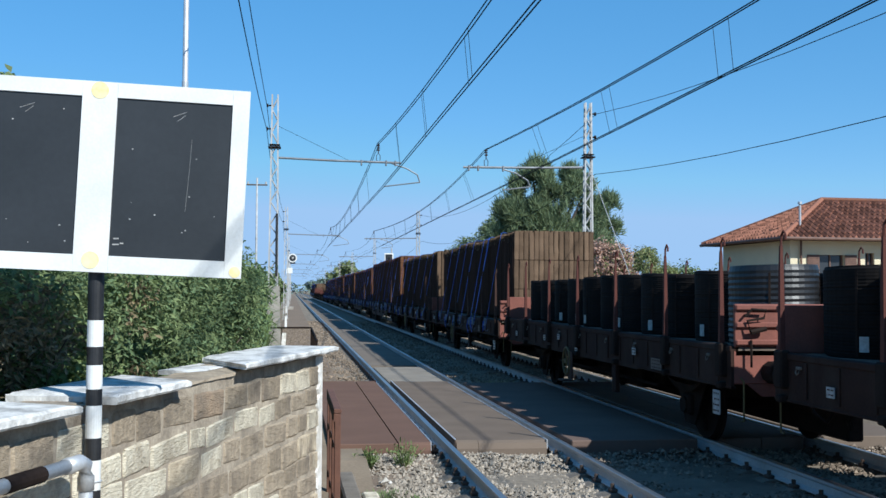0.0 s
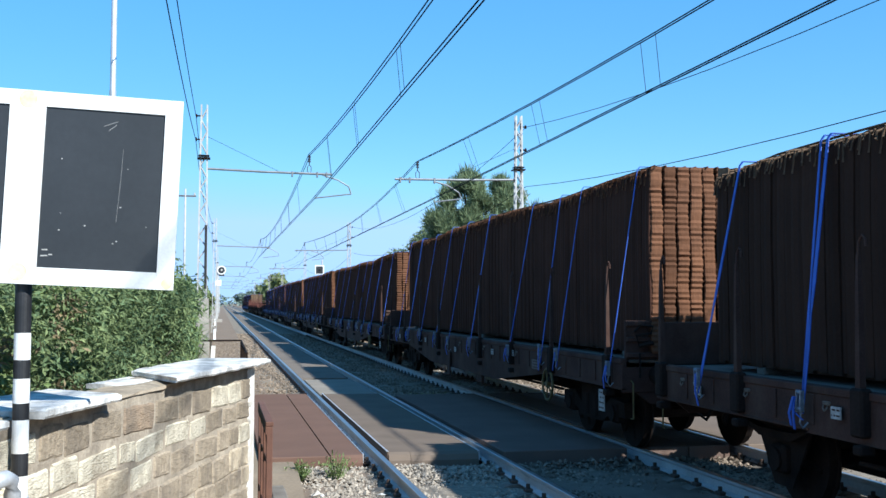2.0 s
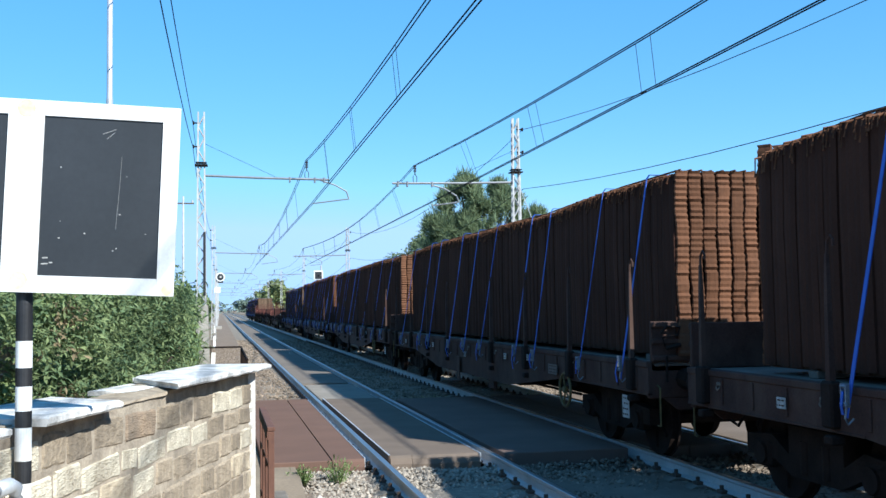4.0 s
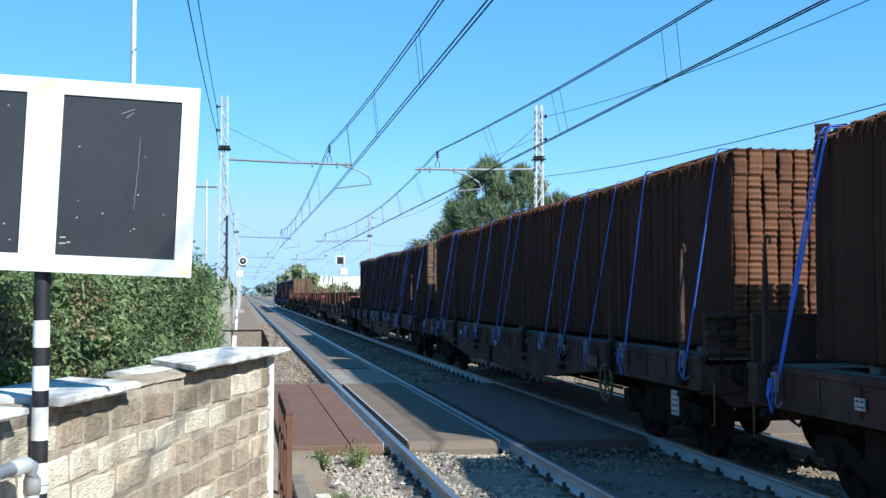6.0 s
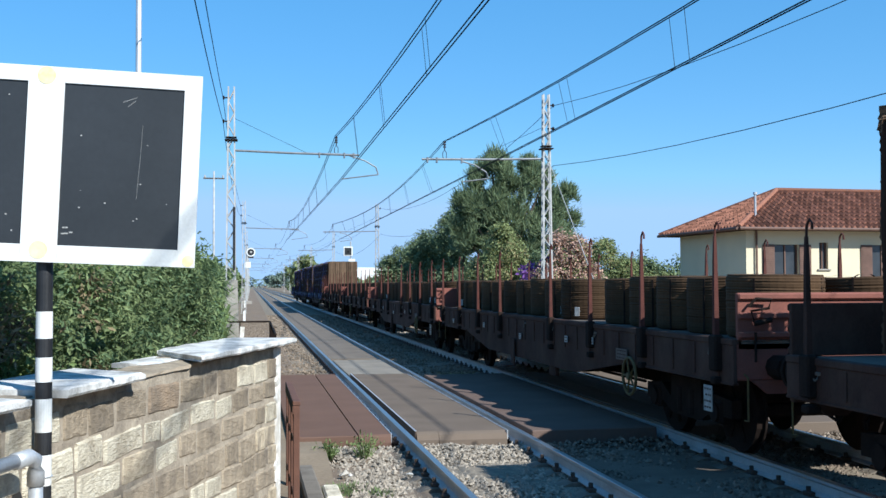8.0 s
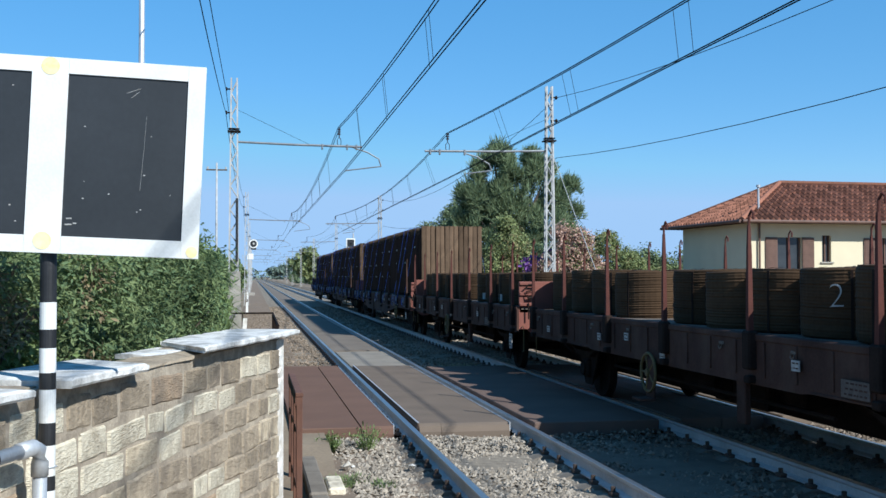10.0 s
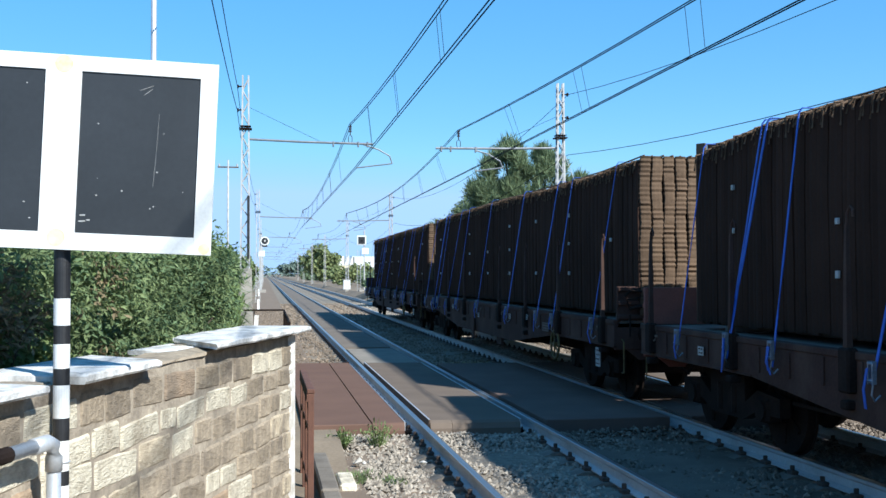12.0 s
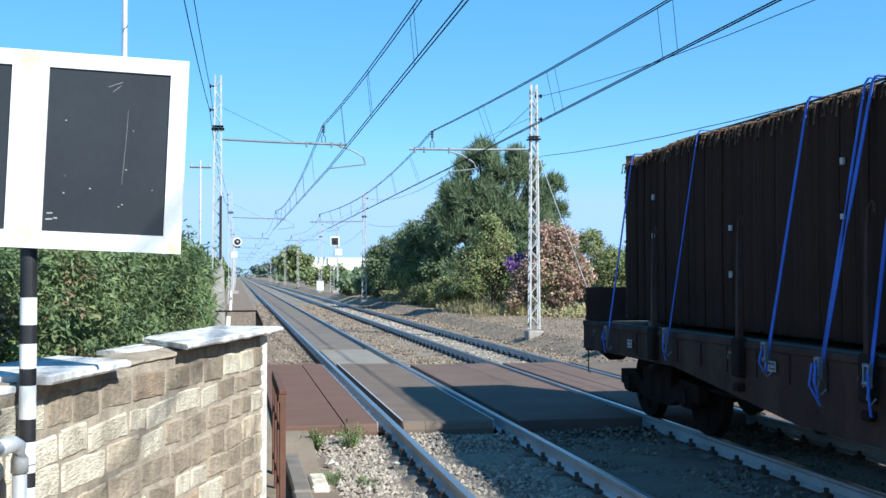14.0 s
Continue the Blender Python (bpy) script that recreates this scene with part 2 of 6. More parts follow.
M_PLASTER = material("cream_plaster", (0.70, 0.61, 0.42), (0.60, 0.52, 0.36), 0.9, scale=1.2, fine=40, bump=0.15, spread=0.9)
M_TILE = material("terracotta_roof_tile", (0.30, 0.130, 0.082), (0.165, 0.078, 0.054), 0.9, scale=2, fine=30, bump=0.4, island=0.35, spread=0.9, spec=0.1)
M_SHUTTER = material("brown_shutter", (0.16, 0.085, 0.06), None, 0.7, scale=4, fine=30)
M_GLASS = material("dark_window_glass", (0.05, 0.055, 0.06), None, 0.08, scale=2, bump=0)
M_LENS = material("dark_signal_lens", (0.02, 0.02, 0.02), None, 0.2, scale=3, bump=0)
# the distance haze is mixed into this greyed leaf colour
M_HAZE = material("haze_toned_far_trees", (0.16, 0.21, 0.17), (0.10, 0.14, 0.11), 0.9, scale=0.2, fine=2, bump=0, island=0.25)


# ---- mesh helpers ----
class Shape:
    """Collects vertices and faces of one mesh."""

    def __init__(self):
        self.v, self.f = [], []

    def add(self, verts, faces):
        k = len(self.v)
        self.v.extend(verts)
        self.f.extend([tuple(k + i for i in q) for q in faces])
        return self

    def box(self, x0, x1, y0, y1, z0, z1, bev=0.0):
        """A box whose edges are cut off by bev."""
        if bev <= 0:
            v = [(x, y, z) for x in (x0, x1) for y in (y0, y1) for z in (z0, z1)]
            return self.add(v, [(0, 1, 3, 2), (4, 6, 7, 5), (0, 4, 5, 1), (2, 3, 7, 6), (0, 2, 6, 4), (1, 5, 7, 3)])
        b = bev
        rings = []
        for z, i in ((z0, b), (z0 + b, 0), (z1 - b, 0), (z1, b)):
            rings.append([(x0 + i + b * (i == 0), y0 + i, z), (x1 - i - b * (i == 0), y0 + i, z), (x1 - i, y0 + i + b * (i == 0), z),
                          (x1 - i, y1 - i - b * (i == 0), z), (x1 - i - b * (i == 0), y1 - i, z), (x0 + i + b * (i == 0), y1 - i, z),
                          (x0 + i, y1 - i - b * (i == 0), z), (x0 + i, y0 + i + b * (i == 0), z)])
        return self.loft(rings)

    def loft(self, rings, cap=True):
        n = len(rings[0])
        f = []
        for k in range(len(rings) - 1):
            for i in range(n):
                j = (i + 1) % n
                f.append((k * n + i, k * n + j, (k + 1) * n + j, (k + 1) * n + i))
        if cap:
            f += [tuple(reversed(range(n))), tuple(range((len(rings) - 1) * n, len(rings) * n))]
        return self.add([tuple(p) for r in rings for p in r], f)

    def tube(self, pts, r, n=8):
        """A round bar along points; r a radius or one a point."""
        rings = []
        for i, p in enumerate(pts):
            a, b = Vector(pts[max(i - 1, 0)]), Vector(pts[min(i + 1, len(pts) - 1)])
            d = (b - a).normalized()
            u = d.cross(Vector((0, 0, 1)) if abs(d.z) < 0.9 else Vector((1, 0, 0))).normalized()
            w = d.cross(u)
            q = r[i] if isinstance(r, (list, tuple)) else r
            rings.append([Vector(p) + q * (math.cos(2 * math.pi * k / n) * u + math.sin(2 * math.pi * k / n) * w) for k in range(n)])
        return self.loft(rings)

    def prism(self, outline, axis, a, b):
        """An outline of (p, q) pushed from a to b along an axis: 'x' (y, z), 'y' (x, z) or 'z' (x, y)."""
        put = {"x": lambda p, q, s: (s, p, q), "y": lambda p, q, s: (p, s, q), "z": lambda p, q, s: (p, q, s)}[axis]
        return self.loft([[put(p, q, s) for p, q in outline] for s in (a, b)])

    def disc(self, c, axis, r, depth, n=20):
        """A short cylinder of that depth, centred at c."""
        k = {"x": (1, 2), "y": (0, 2), "z": (0, 1)}[axis]
        ring = [(c[k[0]] + r * math.cos(2 * math.pi * i / n), c[k[1]] + r * math.sin(2 * math.pi * i / n)) for i in range(n)]
        s = c["xyz".index(axis)]
        return self.prism(ring, axis, s - depth / 2, s + depth / 2)


def mesh_of(name, s, mat, smooth=False):
    me = bpy.data.meshes.new(name)
    me.from_pydata([tuple(p) for p in s.v], [], s.f)
    me.materials.append(mat)
    bm = bmesh.new()
    bm.from_mesh(me)
    if len(bm.faces) < 20000:
        bmesh.ops.recalc_face_normals(bm, faces=bm.faces)
    bm.to_mesh(me)
    bm.free()
    if smooth:
        me.polygons.foreach_set("use_smooth", [True] * len(me.polygons))
    me.update()
    return me


def part(name, s, mat, parent=None, label="", m=None, smooth=False):
    ob = new(name, mesh_of(name, s, mat, smooth) if isinstance(s, Shape) else s)
    ob.parent = parent
    if m is not None:
        ob.matrix_basis = m
    return tagged(ob, label)


def thing(name, m, label, category, group="", kind=""):
    ob = new(name)
    ob.empty_display_size = 0.2
    ob.matrix_basis = m
    return tagged(ob, label, category, group, kind)


def solid(name, s, mat, label, category, group="", kind="", m=None, smooth=False):
    return tagged(part(name, s, mat, None, "", m, smooth), label, category, group, kind)


# ---- ground ----
def ground_height(x, y):
    if x > 8.4:
        return -0.42 + 0.48 * min(1.0, (x - 8.4) / 1.2) + 0.05 * noise.noise((x * 0.3, y * 0.3, 0))
    if x < 0.9 and 12.3 < y < 24:
        return -0.06
    if x < 0.9:
        return -0.22 + 0.03 * noise.noise((x * 0.8, y * 0.8, 3))
    return -0.42


def build_ground():
    xs = [-3000, -600, -150, -60, -30, -15, -8, -4, -2, -1, -0.4, 0.0, 0.3, 0.6, 0.89, 0.9, 4, 8.39, 8.4, 8.8, 9.2, 9.6, 10.2, 11, 12, 14, 17, 21, 26, 34, 50, 90, 200, 700, 3000]
    ys = [-400, -80, -30, -10, 0] + [2 + 1.5 * i for i in range(40)] + [64 + 6 * i for i in range(20)] + [200, 260, 350, 600, 1200, 4500]
    s = Shape()
    v = [(x, y, ground_height(x, y)) for y in ys for x in xs]
    n = len(xs)
    s.add(v, [(j * n + i, j * n + i + 1, (j + 1) * n + i + 1, (j + 1) * n + i) for j in range(len(ys) - 1) for i in range(n - 1)])
    solid("ground", s, M_DIRT, "dry bare earth and fine gravel beside the tracks", "ground", kind="structure")
    b = Shape()
    b.prism([(0.55, -0.42), (1.0, -0.225), (4.3, -0.21), (4.55, -0.245), (4.8, -0.21), (8.1, -0.215), (8.75, -0.42)], "y", -40, 900)
    solid("ballast_bed", b, M_BALLAST_BED, "grey crushed-stone bed under both tracks", "ballast", kind="structure")


build_ground()


def scatter_stones(name, spots, label, mat, group=""):
    """Broken stones, each an uneven octahedron: spots gives (x, y, z, size)."""
    s = Shape()
    for x, y, z, q in spots:
        a, b = random.random() * 6.283, random.uniform(-0.5, 0.5)
        v = []
        for d in ((1, 0, 0), (0, 1, 0), (-1, 0, 0), (0, -1, 0), (0.2, 0.1, 0.8), (-0.2, 0, -0.8)):
            k = q * random.uniform(0.55, 1.15)
            p = (d[0] * math.cos(a) - d[1] * math.sin(a), d[0] * math.sin(a) + d[1] * math.cos(a), d[2] + b * d[0])
            v.append((x + k * p[0], y + k * p[1], z + k * p[2]))
        s.add(v, [(0, 1, 4), (1, 2, 4), (2, 3, 4), (3, 0, 4), (1, 0, 5), (2, 1, 5), (3, 2, 5), (0, 3, 5)])
    return solid(name, s, mat, label, "ballast", kind="stuff")


def in_panel(x, y):
    return 13.38 < y < 22.7 and 0.4 < x < 8.0


def ballast_spots():
    out = []

    def fill(x0, x1, y0, y1, step, size):
        for i in range(int((x1 - x0) / step)):
            for j in range(int((y1 - y0) / step)):
                x, y = x0 + (i + random.random()) * step, y0 + (j + random.random()) * step
                if in_panel(x, y):
                    continue
                h = 0.045 * noise.noise((x * 1.3, y * 1.3, 0)) + 0.07 * max(0.0, min(1.0, (y - 12.2) / 1.2)) * (y < 14)
                out.append((x, y, (-0.225 if 1.0 < x < 8.1 else -0.25) + h + random.uniform(-0.01, 0.015), size * random.uniform(0.7, 1.3)))
    fill(0.75, 4.6, 7.0, 13.5, 0.052, 0.036)
    fill(4.6, 8.4, 7.0, 13.5, 0.075, 0.042)
    fill(0.6, 8.6, 22.6, 40, 0.11, 0.05)
    fill(0.6, 9.0, 40, 75, 0.2, 0.075)
    return out


SPOTS = ballast_spots()


def dusty(p):
    return p[1] > 22 and not 5.6 < p[0] < 7.0


def is_dark(p):
    return p[1] < 22 and p[0] > 3.62


part("dark_earth", Shape().prism([(3.60, -0.24), (3.64, -0.205), (4.5, -0.200), (5.44, -0.205), (5.48, -0.24)], "y", 3.0, 13.40), M_EARTH_DARK, bpy.data.objects["ballast_bed"], "dark earth between the tracks")
scatter_stones("oily_ballast", [p for p in SPOTS if is_dark(p) and (p[0] > 5.5 or random.random() < 0.7)], "dark ballast by the farther track", M_STONE_DARK)
scatter_stones("ballast_stones", [p for p in SPOTS if not dusty(p) and not is_dark(p)], "loose grey and buff crushed track ballast", M_STONE)
scatter_stones("dusty_ballast", [p for p in SPOTS if dusty(p) and not 2.0 < p[0] < 3.5], "brown dust-covered ballast along the tracks", M_STONE_BROWN)
scatter_stones("lineside_gravel", [(random.uniform(-0.6, 1.0), random.uniform(22.8, 60), -0.165, random.uniform(0.015, 0.05)) for _ in range(3500)]
               + [(x, y, ground_height(x, y) + random.uniform(-0.02, 0.015), random.uniform(0.02, 0.06)) for x, y in [(8.5 + 7.0 * random.random() ** 1.5, random.uniform(22, 75)) for _ in range(15000)]],
               "small stones strewn over the lineside earth", M_STONE_BROWN)

def build_sand():
    """Trodden sandy earth that has filled the gravel beside the crossing."""
    xs, ys = [0.7 + 0.085 * i for i in range(14)], [7.0 + 0.16 * j for j in range(41)]
    s = Shape()
    v = [(x, y, -0.222 + 0.035 * noise.noise((x * 1.9, y * 1.4, 6)) + 0.012 * noise.noise((x * 9, y * 9, 2)) + 0.05 * max(0.0, min(1.0, (y - 12.2) / 1.2))) for y in ys for x in xs]
    n = len(xs)
    s.add(v, [(j * n + i, j * n + i + 1, (j + 1) * n + i + 1, (j + 1) * n + i) for j in range(len(ys) - 1) for i in range(n - 1)])
    part("sandy_earth", s, M_PATH, bpy.data.objects["ballast_bed"], "trodden sandy earth among the stones", smooth=True)


build_sand()

# ---- tracks ----
RAILS = ((2.75 - 0.7525, 2.75 + 0.7525), (6.31 - 0.7525, 6.31 + 0.7525))


def build_track(x_left, x_right, group):
    xc = (x_left + x_right) / 2
    tr = thing("railway_track", pose(xc, 0, 0), "standard-gauge steel track on concrete sleepers in stone ballast", "track", group)
    body = [(-0.075, -0.172), (0.075, -0.172), (0.075, -0.158), (0.014, -0.135), (0.009, -0.06), (0.034, -0.04), (0.036, -0.012),
            (-0.036, -0.012), (-0.034, -0.04), (-0.009, -0.06), (-0.014, -0.135), (-0.075, -0.158)]
    web = mesh_of("rail", Shape().prism(body, "y", -40, 900), M_RAIL)
    head = mesh_of("rail_head", Shape().prism([(-0.036, -0.0118), (0.036, -0.0118), (0.035, -0.004), (0.026, 0), (-0.026, 0), (-0.035, -0.004)], "y", -40, 900), M_RAILTOP)
    for x in (x_left - xc, x_right - xc):
        r = part("rail", web, None, tr, "steel rail with dusty white-painted sides", pose(x, 0, 0))
        part("rail_head", head, None, r, "polished running surface")
    sl = mesh_of("sleeper", Shape().prism([(-1.25, -0.36), (1.25, -0.36), (1.25, -0.25), (1.1, -0.235), (0.92, -0.176), (0.58, -0.176), (0.4, -0.24), (-0.4, -0.24), (-0.58, -0.176), (-0.92, -0.176), (-1.1, -0.235), (-1.25, -0.25)], "y", -0.12, 0.12), M_SLEEPER)
    clip = Shape()
    for x in (x_left - xc, x_right - xc):
        for s in (-1, 1):
            clip.box(x + s * 0.105 - 0.04, x + s * 0.105 + 0.04, -0.06, 0.06, -0.178, -0.135, 0.008)
            clip.tube([(x + s * 0.11, 0, -0.15), (x + s * 0.11, 0, -0.085)], 0.024, 6)
    clip_me = mesh_of("fastening", clip, M_CLIP)
    for k in range(110):
        y = 3.0 + 0.6 * k
        if y < 13.3 or y > 22.6:
            part("sleeper", sl, None, tr, "", pose(0, y, 0))
        tagged(part("fastening", clip_me, None, tr, "", pose(0, y, 0)), kind="stuff")
    return tr


build_track(*RAILS[0], "main line tracks")
build_track(*RAILS[1], "main line tracks")

# ---- level crossing panels, flush with the rail heads ----


def build_crossing():
    xg = thing("level_crossing", pose(0, 0, 0), "disused level crossing of brown and grey asphalt panels between the rails", "crossing", kind="structure")
    y0, y1 = 13.42, 22.6

    def panel(x0, x1, ya, yb, mat, label, nose=0.0, z=-0.004):
        s = Shape()
        if nose:
            s.prism([(ya, z - 0.19), (ya, z - 0.10), (ya + nose * 0.4, z - 0.03), (ya + nose, z), (yb - 0.03, z), (yb, z - 0.19)], "x", x0, x1)
        else:
            s.box(x0, x1, ya, yb, z - 0.19, z, 0.012)
        return part("panel", s, mat, xg, label)
    panel(0.48, 1.36, y0, y1 + 0.2, M_PANEL_BROWN, "worn brown outer panel")
    panel(1.372, 1.785, y0, y1 + 0.2, M_PANEL_BROWN, "narrow brown panel along the rail", 0.06)
    panel(2.133, 2.42, y0 + 0.05, y1, M_PANEL_GREY, "paler grey-brown inner panel strip", 0.10, 0.004)
    panel(2.426, 3.335, y0 + 0.05, y1, M_PANEL_GREY, "grey-brown inner panel", 0.10)
    panel(3.66, 5.40, y0, y1 - 0.4, M_PANEL_DARK, "broad brown panel between the tracks")
    panel(5.70, 6.30, y0, y1 - 0.4, M_PANEL_DARK, "grey inner panel")
    panel(6.306, 6.92, y0, y1 - 0.4, M_PANEL_DARK, "grey inner panel")
    panel(7.2, 8.6, y0, y1 - 0.6, M_PANEL_GREY, "dusty grey outer panel")
    for x in (1.787, 3.337):
        part("edge_angle", Shape().box(x, x + 0.016, y0 + 0.08, y1 - 0.1, -0.12, 0.004, 0.003), M_GALV, xg, "bright steel edge angle")
    lip = part("edge_angle", Shape().box(2.112, 2.130, y0 + 0.1, y1, -0.17, 0.014, 0.003), M_CLIP, xg, "dark upright steel lip along the rail groove")
    part("lip_top", Shape().box(2.111, 2.134, y0 + 0.12, y1, 0.015, 0.020), M_GALV, lip, "bright top edge")
    part("groove", Shape().box(1.80, 2.11, y0 + 0.3, y1, -0.24, -0.19), M_WAGON_DARK, xg, "dark floor of the rail groove")
    part("groove", Shape().box(3.354, 3.66, y0 + 0.3, y1, -0.24, -0.19), M_WAGON_DARK, xg, "dark floor of the rail groove")
    # older paving beyond, let into the four-foot
    s = Shape()
    s.box(2.12, 3.37, 22.72, 27.6, -0.19, -0.05, 0.012)
    part("old_paving", s, M_PAVING, xg, "cracked old paving between the rails")
    part("dust_fill", Shape().box(2.09, 3.41, 28.62, 620, -0.2, -0.09), M_DUST, xg, "fine grey-brown dust filling the space between the rails")
    part("dust_fill", Shape().box(-0.6, 1.05, 22.9, 420, -0.3, -0.17), M_PATH, xg, "trodden brown lineside path")


build_crossing()


# ---- overhead line ----
def lattice_mast(x, y, h, z0, arm_side, group="overhead line masts", label=""):
    """A welded lattice mast with an arm, messenger insulator and registration arm; arm_side: +1 reaches to +x."""
    t = thing("catenary_mast", pose(x, y, z0), label or "pale grey welded lattice mast with a horizontal steel arm", "mast", group)
    w0, w1 = 0.155, 0.09
    part("foundation", Shape().box(-0.26, 0.26, -0.26, 0.26, -0.3, 0.06, 0.03), M_CONCRETE, t, "pale concrete foundation block")
    for sx in (-1, 1):
        for sy in (-1, 1):
            s = Shape()
            s.loft([[(sx * (w + a), sy * (w * 0.75 + b), z) for a, b in ((-0.023, -0.023), (0.023, -0.023), (0.023, 0.023), (-0.023, 0.023))] for w, z in ((w0, 0.1), (w1, h))])
            part("corner_post", s, M_MAST, t)
    n = 22
    for sy in (-1, 1):
        s = Shape()
        for k in range(n):
            z = [0.2 + (h - 0.3) * (k + q) / n for q in (0, 1)]
            w = [w0 + (w1 - w0) * a / h for a in z]
            d = 1 if k % 2 else -1
            s.tube([(-d * w[0], sy * w[0] * 0.75, z[0]), (d * w[1], sy * w[1] * 0.75, z[1])], 0.019, 5)
        for k in range(n):
            z = [0.2 + (h - 0.3) * (k + q) / n for q in (0, 1)]
            w = [w0 + (w1 - w0) * a / h for a in z]
            d = 1 if k % 2 else -1
            s.tube([(sy * w[0], -d * w[0] * 0.75, z[0]), (sy * w[1], d * w[1] * 0.75, z[1])], 0.017, 5)
        tagged(part("lacing", s, M_MAST, t), kind="stuff")
    za = (6.12 if arm_side > 0 else 5.87) - z0
    reach = 4.05
    a = arm_side
    part("collar", Shape().box(-0.2, 0.2, -0.19, 0.19, za + 0.38, za + 0.42, 0.01).box(-0.17, 0.17, -0.16, 0.16, za + 0.47, za + 0.50, 0.01), M_WAGON_DARK, t, "dark clamp collar")
    part("arm", Shape().tube([(a * 0.1, 0, za + 0.08), (a * 1.8, 0, za + 0.03), (a * reach, 0, za)], 0.036, 8), M_ARM, t, "horizontal steel arm tube")
    xs = a * 3.32
    hi = 0.62 if a > 0 else 0.58
    ins = Shape()
    for k in range(3):
        ins.disc((xs, 0, za + 0.40 + 0.075 * k), "z", 0.05, 0.04, 10)
    ins.tube([(xs, 0, za + 0.3), (xs, 0, za + hi)], 0.018, 6)
    ins.tube([(xs, 0, za + 0.3), (xs - 0.06, 0, za + 0.22), (xs - 0.06, 0, za + 0.08), (xs, 0, za), (xs + 0.06, 0, za + 0.08), (xs + 0.06, 0, za + 0.22), (xs, 0, za + 0.3)], 0.012, 5)
    part("insulator", ins, M_INSUL, t, "brown insulator with a wire eye")
    for q in (2.75, 3.55, 3.85):
        part("arm_clamp", Shape().box(*sorted((a * q, a * (q + 0.05))), -0.05, 0.05, za - 0.11, za + 0.07, 0.01), M_ARM, t)
    reg = [(a * 3.75, 0, za - 0.02), (a * 4.25, 0, za - 0.18), (a * 4.6, 0, za - 0.38), (a * 4.68, 0, za - 0.62), (a * 3.5, 0, za - 0.78)]
    if a < 0:
        # on this side the arm turns back towards the mast
        reg = [(a * 2.75, 0, za - 0.05), (a * 2.35, 0, za - 0.16), (a * 1.98, 0, za - 0.38), (a * 1.9, 0, za - 0.58), (a * 2.78, 0, za - 0.70)]
    part("registration_arm", Shape().tube(reg[:4], 0.024, 6).tube(reg[3:], 0.022, 6), M_ARM, t, "curved registration arm")
    stay = Shape().tube([(a * 0.1, 0, za + 1.1), (a * 2.4, 0, za + 0.03)], 0.006, 4)
    part("stay_wire", stay, M_WIRE, t)
    for z in (h - 0.35, h - 1.1):
        part("feeder_bracket", Shape().tube([(-a * 0.05, 0, z), (-a * 0.26, 0, z)], 0.025, 6).disc((-a * 0.24, 0, z), "x", 0.06, 0.05, 8), M_WAGON_DARK, t)
    return t


MAST_L = [(-0.62, -12.5), (-0.62, 33.6), (-0.5, 79.0), (-0.5, 122), (-0.5, 166), (-0.5, 211), (-0.5, 256), (-0.5, 302)]
MAST_R = [(9.33, -13.5), (9.33, 32.3), (9.33, 78.0), (9.33, 120), (9.33, 165), (9.33, 210), (9.33, 255), (9.33, 301)]
for x, y in MAST_L:
    m_ = lattice_mast(x, y, 8.42, -0.2, 1)
    if y == 33.6:
        part("sleeve", Shape().loft([[(-q, -q, z), (q, -q, z), (q, q, z), (-q, q, z)] for q, z in ((0.27, -0.1), (0.21, 2.3))]), M_CONCRETE, m_, "concrete sleeve round the mast's foot")
        part("black_board", Shape().box(0.06, 0.14, -0.2, -0.16, 2.6, 4.6, 0.01), M_BLACK, m_, "tall narrow black plate")
for x, y in MAST_R:
    m_ = lattice_mast(x, y, 7.95, 0.08, -1)
    if y == 32.3:
        part("guy_wire", Shape().tube([(0.07, 0.1, 5.95), (0.07, -6.6, 0.05)], 0.011, 5), M_MAST, m_, "slanting steel guy wire")
        part("guy_anchor", Shape().box(-0.2, 0.34, -6.9, -6.4, -0.3, 0.12, 0.03), M_CONCRETE, m_, "concrete guy anchor")


def wire(name, pts, r, label, group):
    solid(name, Shape().tube(pts, r, 5), M_WIRE, label, "wire", group)


def span(p, q, sag, n=14):
    return [Vector(p).lerp(Vector(q), k / n) - Vector((0, 0, 4 * sag * (k / n) * (1 - k / n))) for k in range(n + 1)]


